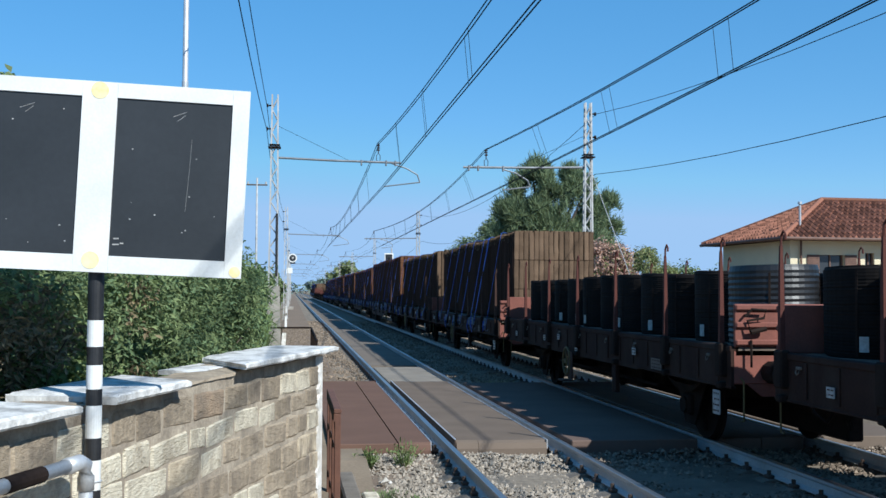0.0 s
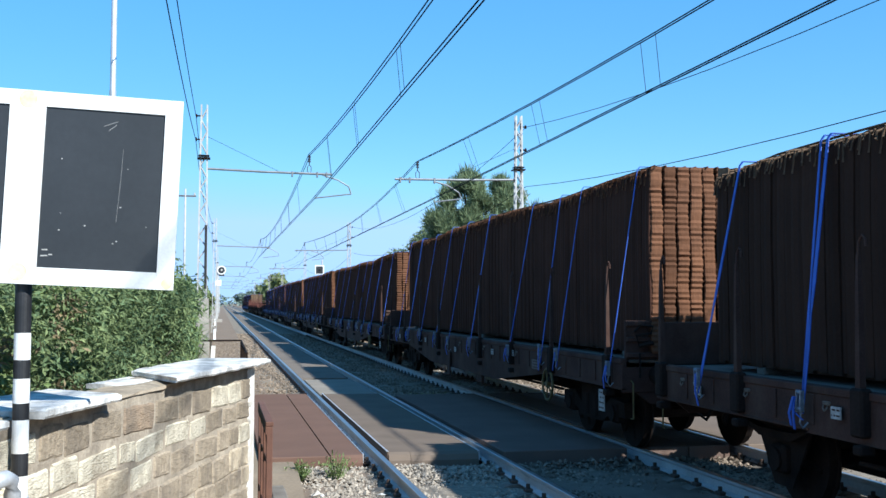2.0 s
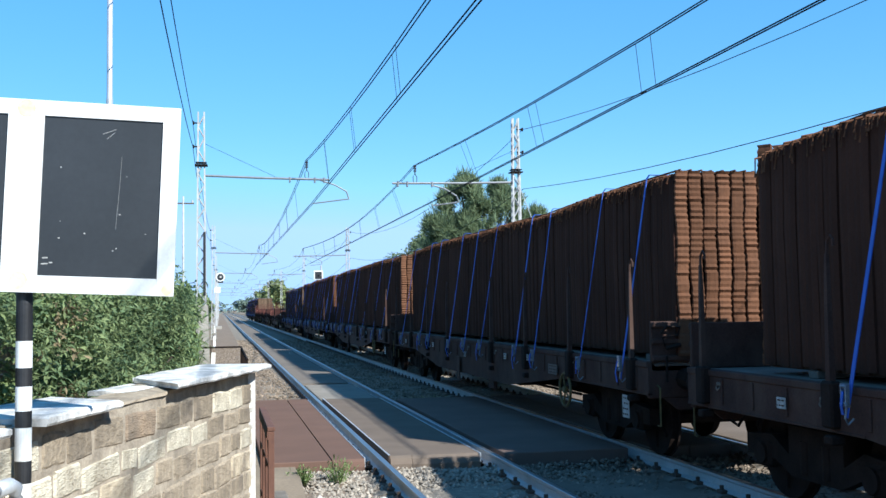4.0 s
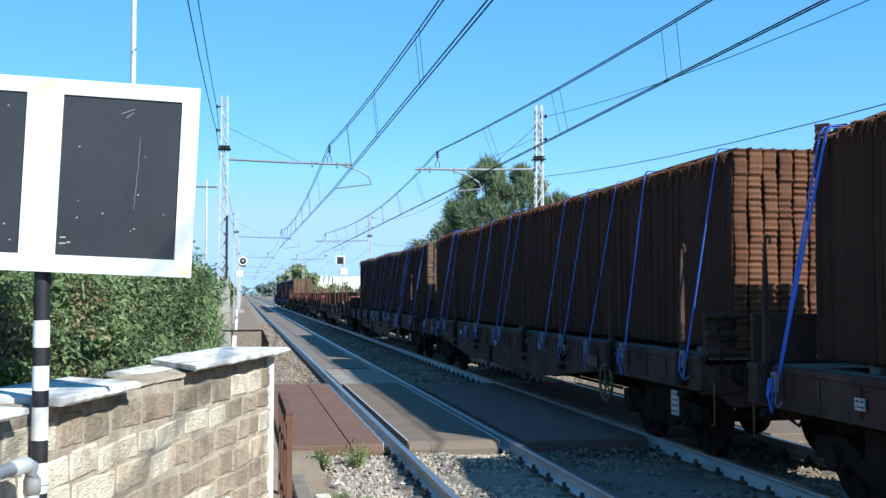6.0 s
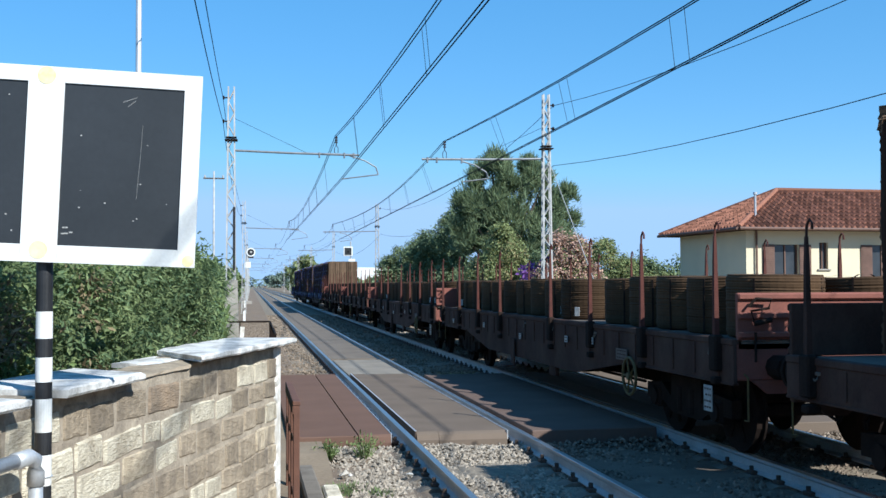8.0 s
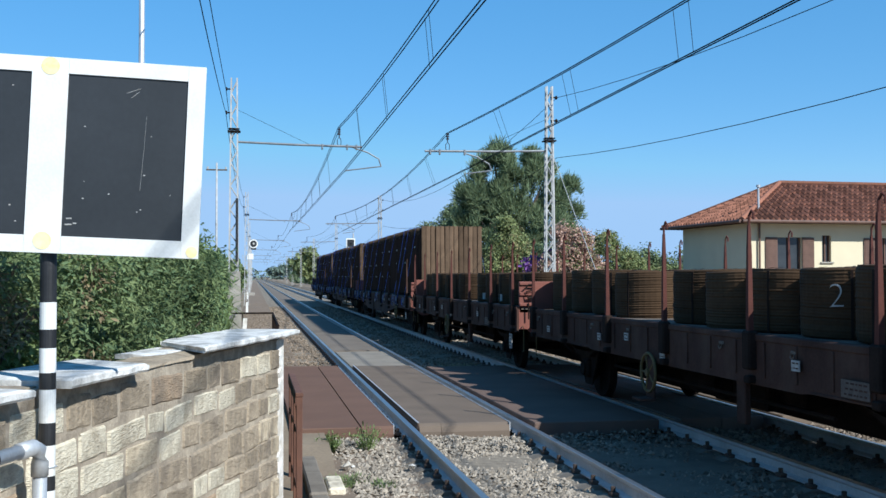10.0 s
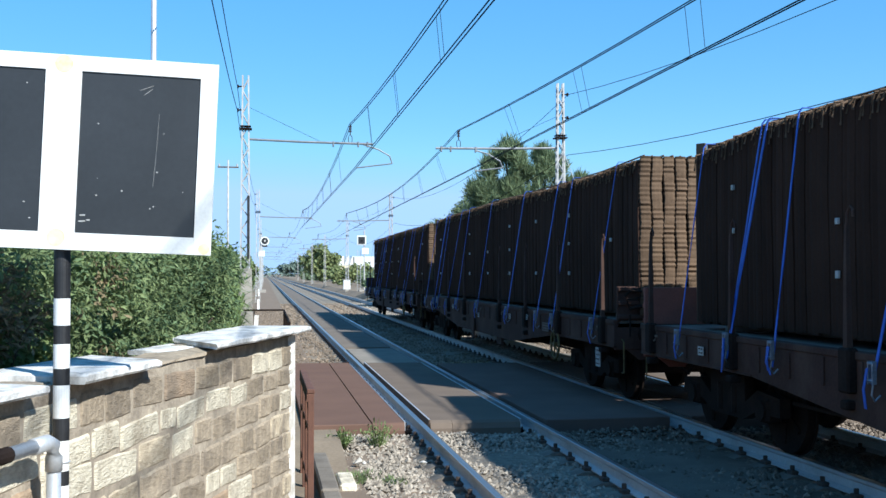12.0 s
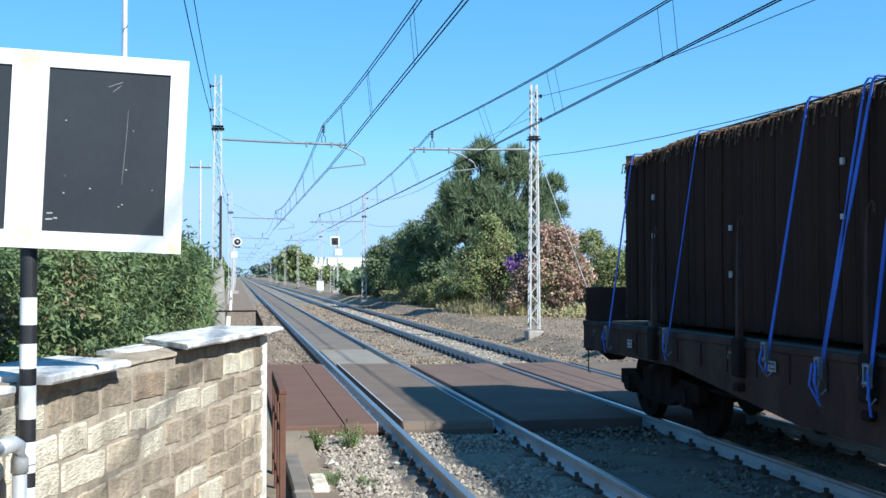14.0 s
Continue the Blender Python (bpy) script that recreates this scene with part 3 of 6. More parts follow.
def build_catenary(masts, a, sag, xc_list, group):
    top = 6.74 if a > 0 else 6.45
    bulge = 0.0 if a > 0 else 0.5

    def messenger(x0, x1, y0, y1, f, dx):
        """The messenger sags between the masts and, on the farther track, swings out over its contact wire."""
        curve = 4 * f * (1 - f)
        x = x0 + (x1 - x0) * f + a * 3.32
        z = top - sag * curve
        return (x + bulge * curve + dx, y0 + (y1 - y0) * f, 1.93 + (z - 1.93) * (x + bulge * curve) / x)
    for i in range(len(masts) - 1):
        (x0, y0), (x1, y1) = masts[i], masts[i + 1]
        n = 16 if i < 2 else 8
        for dx in ((-0.03, 0.03) if i < 2 else (0,)):
            mp = [messenger(x0, x1, y0, y1, k / n, dx) for k in range(n + 1)]
            wire("messenger_wire", mp, 0.011, "dark copper messenger wire over the track", group)
            wire("contact_wire", [(xc_list[i % 2] + dx, y0, 5.32), (xc_list[(i + 1) % 2] + dx, y1, 5.32)], 0.011, "dark copper contact wire over the track", group)
        if i < 2:
            for k in range(1, 8):
                f = k / 8
                for d, dy in ((-0.03, -0.35), (0.03, 0.35)):
                    y = y0 + (y1 - y0) * f + dy
                    g = (y - y0) / (y1 - y0)
                    xb = xc_list[i % 2] + (xc_list[(i + 1) % 2] - xc_list[i % 2]) * g + d
                    wire("dropper", [messenger(x0, x1, y0, y1, g, d), (xb, y, 5.32)], 0.005, "thin dropper wire of the overhead line", group)


build_catenary(MAST_L, 1, 0.68, (2.65, 2.85), "overhead wires of the nearer track")
build_catenary(MAST_R, -1, 0.66, (6.5, 6.6), "overhead wires of the farther track")
for i in range(4):
    (x0, y0), (x1, y1) = MAST_L[i], MAST_L[i + 1]
    for z, sg in ((7.87, 0.55), (7.12, 0.75)):
        wire("feeder_wire", span((x0 - 0.26, y0, z), (x1 - 0.26, y1, z), sg), 0.010, "dark feeder wire along the masts", "feeder wires")
    (x0, y0), (x1, y1) = MAST_R[i], MAST_R[i + 1]
    for z, sg in ((7.68, 1.2), (5.74, 0.95)):
        wire("feeder_wire", span((x0 + 0.26, y0, z), (x1 + 0.26, y1, z), sg), 0.009, "dark feeder wire along the masts", "feeder wires")


# ---- the goods train ----
XC = 6.31          # centre line of the farther track
HALF = 1.36        # half width of a wagon


def wheelset_mesh():
    s = Shape()
    for x in (-0.7525, 0.7525):
        sg = 1 if x > 0 else -1
        s.disc((x, 0, 0), "x", 0.46, 0.09, 24)
        s.disc((x - sg * 0.055, 0, 0), "x", 0.49, 0.025, 24)
        s.disc((x + sg * 0.06, 0, 0), "x", 0.13, 0.12, 10)
        for k in range(6):
            b = 2 * math.pi * k / 6
            s.tube([(x + sg * 0.05, 0.14 * math.cos(b), 0.14 * math.sin(b)), (x + sg * 0.05, 0.36 * math.cos(b), 0.36 * math.sin(b))], 0.03, 5)
    s.tube([(-0.95, 0, 0), (0.95, 0, 0)], 0.075, 10)
    return mesh_of("wheelset", s, M_WAGON_DARK)


WHEELSET = wheelset_mesh()
WHEELS = []


def bogie_frame(axles, sides=(-1, 1)):
    s = Shape()
    for x in sides:
        x0, x1 = sorted((x * 0.93, x * 1.05))
        ya, yb = axles[0] - 0.35, axles[-1] + 0.35
        if len(axles) > 1:
            s.prism([(ya, 0.42), (ya, 0.62), (ya + 0.5, 0.66), (-0.45, 0.50), (-0.45, 0.78), (0.45, 0.78), (0.45, 0.50), (yb - 0.5, 0.66), (yb, 0.62), (yb, 0.42),
                     (yb - 0.55, 0.42), (0.4, 0.30), (-0.4, 0.30), (ya + 0.55, 0.42)], "x", x0, x1)
            s.disc(((x0 + x1) / 2, -0.18, 0.5), "z", 0.09, 0.3, 10).disc(((x0 + x1) / 2, 0.18, 0.5), "z", 0.09, 0.3, 10)
        for y in axles:
            s.box(x0 - 0.03, x1 + 0.03, y - 0.14, y + 0.14, 0.33, 0.60, 0.03)
            s.disc((x * 1.06, y, 0.46), "x", 0.11, 0.1, 12)
            if len(axles) == 1:
                s.prism([(y - 0.55, 0.85), (y - 0.16, 0.2), (y + 0.16, 0.2), (y + 0.55, 0.85)], "x", x * 0.99 - 0.012, x * 0.99 + 0.012)
                s.prism([(y - 0.65, 0.80), (y - 0.3, 0.66), (y + 0.3, 0.66), (y + 0.65, 0.80), (y + 0.3, 0.74), (y - 0.3, 0.74)], "x", x * 1.05 - 0.05, x * 1.05 + 0.05)
    if len(axles) > 1:
        s.box(-0.95, 0.95, -0.2, 0.2, 0.45, 0.8, 0.03)
    return mesh_of("bogie_frame", s, M_WAGON_DARK)


BOGIE = bogie_frame((-0.9, 0.9))
AXLE_GUARDS = [bogie_frame((0.0,), (side,)) for side in (-1, 1)]
STAKE = Shape().loft([[(-a, -b, z), (a, -b, z), (a, b, z), (-a, b, z)] for a, b, z in ((0.028, 0.032, -0.32), (0.028, 0.032, 0.0), (0.020, 0.021, 0.84), (0.013, 0.014, 1.09))])
STAKE.tube([(0, 0, 1.07), (0, -0.01, 1.19), (0, -0.06, 1.24), (0, -0.10, 1.20), (0, -0.10, 1.15)], 0.013, 6)
STAKE_ME = mesh_of("stake", STAKE, M_STAKE)
STAKE_DARK_ME = mesh_of("stake", STAKE, M_WAGON)
SOCKET_ME = mesh_of("stake_socket", Shape().box(-0.055, 0.055, -0.085, 0.085, -0.36, 0.03, 0.02).box(-0.05, 0.09, -0.06, 0.06, -0.5, -0.42, 0.015), M_WAGON_DARK)
BUFFER = Shape().disc((0, -0.5, 0), "y", 0.22, 0.05, 16).tube([(0, -0.48, 0), (0, -0.2, 0)], 0.085, 10).tube([(0, -0.25, 0), (0, 0, 0)], 0.13, 10)
BUFFER_ME = mesh_of("buffer", BUFFER, M_WAGON_DARK)
WHEEL_RING = Shape()
WHEEL_RING.add([(0.02 * math.sin(q * math.pi / 3), (0.24 + 0.02 * math.cos(q * math.pi / 3)) * math.cos(b * math.pi / 12), (0.24 + 0.02 * math.cos(q * math.pi / 3)) * math.sin(b * math.pi / 12)) for b in range(24) for q in range(6)],
               [(b * 6 + q, b * 6 + (q + 1) % 6, (b + 1) % 24 * 6 + (q + 1) % 6, (b + 1) % 24 * 6 + q) for b in range(24) for q in range(6)])
for k_ in range(5):
    b0 = 2 * math.pi * k_ / 5
    WHEEL_RING.tube([(0, 0, 0), (0, 0.24 * math.cos(b0), 0.24 * math.sin(b0))], 0.014, 5)
WHEEL_RING.disc((0, 0, 0), "x", 0.05, 0.06, 10)
RING_ME = mesh_of("brake_wheel", WHEEL_RING, M_HANDLE)
STEP_ME = mesh_of("step", Shape().box(-0.02, 0.01, -0.13, 0.13, -0.5, 0.0, 0.008).box(-0.2, 0.0, -0.15, 0.15, -0.52, -0.49, 0.006), M_WAGON)
RING_HOOK_ME = mesh_of("lashing_ring", Shape().tube([(-0.01, 0.03, 0), (-0.022, 0.03, -0.04), (-0.025, 0.0, -0.06), (-0.022, -0.03, -0.04), (-0.01, -0.03, 0)], 0.008, 5).box(-0.012, 0.01, -0.05, 0.05, -0.012, 0.02, 0.004), M_DECK)


def plate_mesh(w, h, rows):
    """A white plate with grey bars where its writing is too small to read."""
    s = Shape().box(-0.012, 0, -w / 2, w / 2, -h / 2, h / 2)
    b = Shape()
    for k in range(rows):
        z = h * (0.5 - (k + 0.6) / (rows + 0.2))
        y = -w * 0.42
        while y < w * 0.38:
            d = random.uniform(0.02, 0.06)
            b.box(-0.0135, -0.0121, y, min(y + d, w * 0.42), z - h * 0.12 / rows, z + h * 0.18 / rows)
            y += d + random.uniform(0.012, 0.03)
    return mesh_of("data_plate", s, M_PLATE if w < 0.3 else M_DIM_PLATE), mesh_of("plate_writing", b, M_WAGON)


PLATES = [plate_mesh(0.20, 0.28, 4), plate_mesh(0.42, 0.15, 3), plate_mesh(0.14, 0.1, 2)]
TRAIN = []
M_LOWPACK = material("brown_rusty_wire", (0.085, 0.050, 0.026), (0.040, 0.024, 0.014), 0.85, scale=2, fine=25, bump=0.4, spread=0.9, island=0.3, spec=0.12)


def build_wagon(y, length, axle_rows, stakes, flap, seed, red=True, grimy=False):
    """A flat stake wagon; its near end stands at y when the clip starts. The origin is on the track under that end."""
    rnd = random.Random(seed)
    kind = "bogie" if axle_rows == 2 else "two-axle"
    t = thing("flat_wagon", pose(XC, y, 0), f"brown {kind} flat goods wagon with side stakes, rolling along", "wagon", "goods wagons of the train")
    a, b = 0.55, length - 0.55
    paint = M_WAGON_OLD if grimy else M_WAGON
    up = 0.09 if red else 0.0
    deck = Shape().box(-HALF + 0.05, HALF - 0.05, a, b, 1.14 + up, 1.24 + up, 0.01)
    part("deck", deck, M_DECK, t, "worn plank deck")
    for x in (-1, 1):
        s = Shape()
        mid = (a + b) / 2
        q = 0.30 if axle_rows == 2 else 0.02
        s.prism([(a, 1.20 + up), (b, 1.20 + up), (b, 0.86), (b - 3.2, 0.86), (mid + 3.0, 0.86 - q), (mid - 3.0, 0.86 - q), (a + 3.2, 0.86), (a, 0.86)], "x", x * (HALF - 0.02) - 0.02, x * (HALF - 0.02) + 0.02)
        s.box(*sorted((x * (HALF - 0.1), x * (HALF + 0.015))), a, b, 1.19 + up, 1.26 + up, 0.01)
        # pressed ribs and a bottom flange
        for k in range(int((b - a) / 0.62)):
            yy = a + 0.35 + 0.62 * k
            s.box(*sorted((x * HALF, x * (HALF + 0.016))), yy - 0.025, yy + 0.025, 0.92, 1.18 + up, 0.004)
        s.box(*sorted((x * (HALF - 0.06), x * (HALF + 0.012))), a, a + 3.2, 0.86, 0.885, 0.004)
        s.box(*sorted((x * (HALF - 0.06), x * (HALF + 0.012))), b - 3.2, b, 0.86, 0.885, 0.004)
        part("side_sill", s, paint, t, "brown riveted side sill with a deep middle")
    for end, sg in ((a, -1), (b, 1)):
        s = Shape()
        s.box(-HALF + 0.02, HALF - 0.02, *sorted((end, end - sg * 0.1)), 0.82 + up, 1.22 + up, 0.015)
        for x in (-0.875, 0.875):
            s.prism([(x - 0.28, 0.82 + up), (x - 0.1, 0.68 + up), (x + 0.1, 0.68 + up), (x + 0.28, 0.82 + up)], "y", *sorted((end, end - sg * 0.05)))
        part("headstock", s, M_WAGON_RED if flap else M_WAGON, t, "oxide-red end beam")
        f = Shape()
        y0, y1 = sorted((end + sg * 0.02, end - sg * 0.03))
        f.box(-HALF + 0.04, HALF - 0.04, y0, y1, 1.245 + up, 1.74 + up, 0.008)
        for z in (1.30, 1.50, 1.70):
            f.box(-HALF + 0.04, HALF - 0.04, *sorted((end + sg * 0.02, end + sg * 0.06)), z - 0.035 + up, z + 0.035 + up, 0.015)
        e = part("end_flap", f, M_WAGON_RED if flap else M_WAGON, t, "ribbed steel end flap")
        for x in (-1.1, 1.1):
            k = Shape().tube([(x - 0.12, end + sg * 0.08, 1.60 + up), (x - 0.05, end + sg * 0.1, 1.68 + up), (x + 0.12, end + sg * 0.1, 1.67 + up), (x + 0.1, end + sg * 0.09, 1.58 + up), (x - 0.1, end + sg * 0.09, 1.55 + up), (x - 0.06, end + sg * 0.09, 1.42 + up)], 0.016, 5)
            k.tube([(x - 0.06, end + sg * 0.09, 1.42 + up), (x + 0.12, end + sg * 0.1, 1.46 + up)], 0.03, 6).tube([(x - 0.05, end + sg * 0.08, 1.33 + up), (x - 0.05, end + sg * 0.08, 1.02 + up)], 0.014, 5)
            part("latch", k, M_WAGON_DARK, e, "black iron flap latch")
        for x in (-0.875, 0.875):
            part("buffer", BUFFER_ME, None, t, "", pose(x, end, 1.05, 0, 0, 0 if sg < 0 else 180))
        c = Shape().tube([(0, end, 1.0), (0, end + sg * 0.3, 0.95), (0, end + sg * 0.42, 0.7)], 0.04, 6).box(-0.12, 0.12, *sorted((end, end + sg * 0.15)), 0.92, 1.08, 0.02)
        for x in (-0.45, 0.4):
            c.tube([(x, end, 0.8), (x, end + sg * 0.18, 0.6), (x * 0.8, end + sg * 0.3, 0.5), (x * 0.6, end + sg * 0.38, 0.7)], 0.022, 6)
        part("coupling", c, M_WAGON_DARK, t, "screw coupling and brake hoses")
        for x in (-1.25, 1.25):
            part("shunter_handle", Shape().tube([(x, end + sg * 0.02, 0.5), (x, end + sg * 0.1, 0.5), (x, end + sg * 0.1, 0.95), (x, end + sg * 0.02, 0.98)], 0.011, 5), M_HANDLE, t, "faded yellow grab handle")
    if axle_rows == 2:
        for yc in (a + 1.95, b - 1.95):
            e = part("bogie", BOGIE, None, t, "sooty two-axle bogie", pose(0, yc, 0))
            for d in (-0.9, 0.9):
                WHEELS.append((part("wheelset", WHEELSET, None, e, "", pose(0, d, 0.46)), (0, d, 0.46)))
    else:
        for yc in (a + 2.15, b - 2.15):
            part("axle_guard", AXLE_GUARDS[1], None, t, "axle guard with leaf spring", pose(0, yc, 0))
            e = part("axle_guard", AXLE_GUARDS[0], None, t, "axle guard with leaf spring", pose(0, yc, 0))
            WHEELS.append((part("wheelset", WHEELSET, None, e, "", pose(0, 0, 0.46)), (0, 0, 0.46)))
    mid = (a + b) / 2
    u = Shape().box(-0.35, 0.35, a + 0.4, b - 0.4, 0.82, 1.14, 0.02)
    # solid boxes stand in for brake rigging, added to hide the sunlit ground
    u.box(0.15, 0.3, a + 2.9, b - 2.9, 0.34, 0.83, 0.02).box(-0.5, 0.5, mid - 0.7, mid + 0.7, 0.36, 0.83, 0.03)
    if axle_rows == 1:
        u.box(0.12, 0.32, a + 0.1, b - 0.1, 0.22, 0.82, 0.02)
    for k in range(7):
        yy = a + (b - a) * (k + 0.5) / 7
        u.box(-HALF + 0.06, HALF - 0.06, yy - 0.05, yy + 0.05, 0.9, 1.13, 0.01)
    part("centre_sill", u, M_WAGON_DARK, t)
    g = Shape().disc((-0.55, mid + 0.6, 0.62), "y", 0.2, 0.9, 14).box(-0.3, 0.35, mid - 1.2, mid - 0.5, 0.45, 0.85, 0.03)
    g.tube([(-1.0, a + 3.4, 0.6), (-1.0, b - 3.4, 0.6)], 0.022, 6).tube([(0.2, a + 2.6, 0.5), (0.2, b - 2.6, 0.5)], 0.03, 6)
    part("brake_gear", g, M_WAGON_DARK, t, "air tank and brake rods")
    part("hanging_plate", Shape().box(-HALF + 0.03, -HALF + 0.10, mid - 1.85, mid - 1.85 + (0.4 if axle_rows == 2 else 0.2), 0.40, 0.88, 0.012), paint, t, "brown plate hanging under the sill")
    for x in (-1, 1):
        for k, f in enumerate(stakes):
            yy = length * f
            part("stake_socket", SOCKET_ME, None, t, "", pose(x * (HALF + 0.03), yy, 1.26 + up, 0, 0, 0 if x < 0 else 180))
            part("stake", STAKE_ME if red else STAKE_DARK_ME, None, t, "steel stake with a hooked top", pose(x * (HALF + 0.03), yy, 1.26 + up, 0, 0, 0))
    part("brake_wheel", RING_ME, None, t, "spoked hand-brake wheel", pose(-HALF - 0.06, a + (2.9 if axle_rows == 2 else 7.0), 0.72))
    part("step", STEP_ME, None, t, "grey steel step plate", pose(-HALF - 0.04, length * 0.54, 0.9))
    for k in range(9):
        part("lashing_ring", RING_HOOK_ME, None, t, "", pose(-HALF - 0.005, a + 0.6 + (b - a - 1.2) * k / 8 + rnd.uniform(-0.15, 0.15), 1.12 + up))
    for k, (f, z, p) in enumerate(((0.05, 0.68, 0), (0.2, 0.98, 1), (0.27, 1.10, 2), (0.34, 1.06, 2), (0.5, 0.97, 2), (0.59, 1.12, 2), (0.67, 1.06, 2), (0.86, 1.04, 2))):
        e = part("data_plate", PLATES[p][0], None, t, "small white plate with worn writing", pose(-HALF - 0.03, length * f + 0.2, z))
        tagged(part("plate_writing", PLATES[p][1], None, e), kind="stuff")
    TRAIN.append((t, y, 0.0))
    return t


def build_bundle(y, y_in, length, top, cols, tiers, mat, straps, seed, width=2.0, z0=1.25, caps=0):
    """A stack of reinforcement mats: rows of bars show as ribs on its ends and sides; straps hold it down."""
    rnd = random.Random(seed)
    dark = mat is M_BAR_DARK
    low = top < 2.5
    t = thing("steel_load" if dark else "mesh_stack", pose(XC, y + y_in, 0),
              "low dark stack of rolled steel lying on a flat wagon" if dark else "tall rusty stack of reinforcement mats lashed with blue straps",
              "steel load", "steel loads of the train")
    w = width / 2

    def crest(yy):
        """Height of the top along the stack: packs settle unevenly and sag at the far end."""
        if low:
            return top
        return top - 0.11 * max(0.0, noise.noise((yy * 0.28, seed * 1.7, 0.3))) - 0.10 * math.exp(-max(0.0, length - yy) / 0.7)
    # filler body; its dark colour holds the shade of the gaps
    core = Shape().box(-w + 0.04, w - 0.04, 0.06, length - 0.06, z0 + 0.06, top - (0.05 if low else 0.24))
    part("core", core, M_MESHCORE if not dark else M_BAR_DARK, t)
    for yt in (0.8, length / 2, length - 0.95):
        part("timber", Shape().box(-w, w, yt, yt + 0.15, z0 - 0.012, z0 + 0.065, 0.01), M_DECK, t, "timber bearer under the stack")
    zb = z0 + 0.065
    th = (top - zb) / tiers
    for end, sg in ((0.0, -1), (length, 1)):
        s = Shape()
        for c in range(cols):
            x = -w + width * (c + 0.5) / cols
            r = width / cols * 0.5
            for k in range(tiers):
                za, zc = zb + th * k + 0.008, zb + th * (k + 1) - 0.008
                n = max(4, int((zc - za) / (0.3 if cols > 12 else 0.034)))
                ring = []
                ph, fall = rnd.uniform(0, 6.283), rnd.uniform(-0.1, 0.1)
                for j in range(n + 1):
                    q = r * (rnd.uniform(0.90, 0.97) if j % 2 else rnd.uniform(0.90, 0.97) if cols > 12 else rnd.uniform(0.85, 0.93))
                    push = rnd.uniform(-0.010, 0.010) - (0.0 if j % 2 or cols > 12 else 0.012)
                    z = za + (zc - za) * j / n
                    lean = r * (0.10 * math.sin(ph + j * 0.23) + fall * (j / n - 0.5) + rnd.uniform(-0.04, 0.04))
                    ring.append([(x + lean + q * math.cos(b), end + sg * (0.03 + push) + sg * min(0.3 * q, 0.045) * min(1.0, 1.5 * math.sin(b)), z) for b in (0, 0.5, 1.1, 1.57, 2.04, 2.64, 3.14)] + [(x + lean, end - sg * 0.08, z)])
                s.loft(ring)
        tagged(part("end_face", s, mat, t, "columns of cut bar ends"), kind="stuff")
    for x in (-1, 1):
        s = Shape()
        if low:
            # long flat packs, end to end
            yy = 0.03
            while yy < length - 0.4:
                ln = min(rnd.uniform(1.6, 3.2), length - 0.03 - yy)
                d = rnd.uniform(-0.03, 0.02)
                up = rnd.uniform(-0.03, 0.015)
                for j in range(1):
                    q = top - zb + up
                    s.box(*sorted((x * (w - 0.12), x * (w + d + rnd.uniform(-0.012, 0.012)))), yy, yy + ln - 0.05, zb + q * j + 0.006, zb + q * (j + 1) - 0.006, 0.008)
                yy += ln
        else:
            n = int(length / 0.115)
            for k in range(n):
                yy = length * (k + 0.5) / n + rnd.uniform(-0.02, 0.02)
                d = rnd.uniform(-0.006, 0.006) - (0.008 if k % 2 else 0.0)
                hw = rnd.uniform(0.059, 0.069)
                za, zc = zb + rnd.uniform(0, 0.03), crest(yy) - rnd.uniform(-0.006, 0.025)
                rows = [(za, 0, 0), (za + (zc - za) * 0.3, rnd.uniform(-0.012, 0.012), 0.006), (za + (zc - za) * 0.62, rnd.uniform(-0.014, 0.014), 0.012), (zc - 0.10, 0, 0.0), (zc - 0.03, 0, -0.03), (zc, 0, -0.09)]
                s.loft([[(x * (w - 0.16), yy - hw + q, z), (x * (w + d + o), yy - hw + q, z), (x * (w + d + o + 0.012), yy + q, z), (x * (w + d + o), yy + hw + q, z), (x * (w - 0.16), yy + hw + q, z)] for z, q, o in rows])
        # flanks take the darker copy, with shade already in its colour
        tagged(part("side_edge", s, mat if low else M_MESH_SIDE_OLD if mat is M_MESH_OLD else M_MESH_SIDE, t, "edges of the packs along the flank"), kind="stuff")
    s = Shape()
    n = int(length / 0.05)
    for k in range(n):
        yy = length * (k + 0.5) / n
        h = crest(yy) + 0.03 * noise.noise((yy * 0.5, seed, 0)) - 0.02
        out = rnd.uniform(-0.01, 0.05)
        s.tube([(-w - out - 0.02, yy + rnd.uniform(-0.03, 0.03), h - rnd.uniform(0.05, 0.24)), (-w - out, yy, h - rnd.uniform(0.01, 0.05)), (-w + 0.12, yy, h + 0.012), (0, yy, h + 0.02), (w + rnd.uniform(-0.02, 0.03), yy, h + rnd.uniform(-0.02, 0.02))], 0.012, 4)
    for k in range(14):
        xx = -w + width * (k + 0.5) / 14
        s.tube([(xx, rnd.uniform(-0.08, 0.0), top)] + [(xx, length * f, crest(length * f) + 0.005) for f in (0.1, 0.2, 0.3, 0.4, 0.5, 0.6, 0.7, 0.8, 0.9)] + [(xx, length + rnd.uniform(0.0, 0.08), crest(length))], 0.012, 4)
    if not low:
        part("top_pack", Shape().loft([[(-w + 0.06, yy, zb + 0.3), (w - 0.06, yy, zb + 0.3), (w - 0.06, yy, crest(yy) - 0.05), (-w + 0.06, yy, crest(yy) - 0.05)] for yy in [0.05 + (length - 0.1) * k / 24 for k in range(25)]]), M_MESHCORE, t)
    tagged(part("top_mat", s, mat, t, "uppermost mat of loose bars"), kind="stuff")
    if caps:
        c = Shape()
        for k in range(caps):
            yy = length * (k + 0.5) / caps
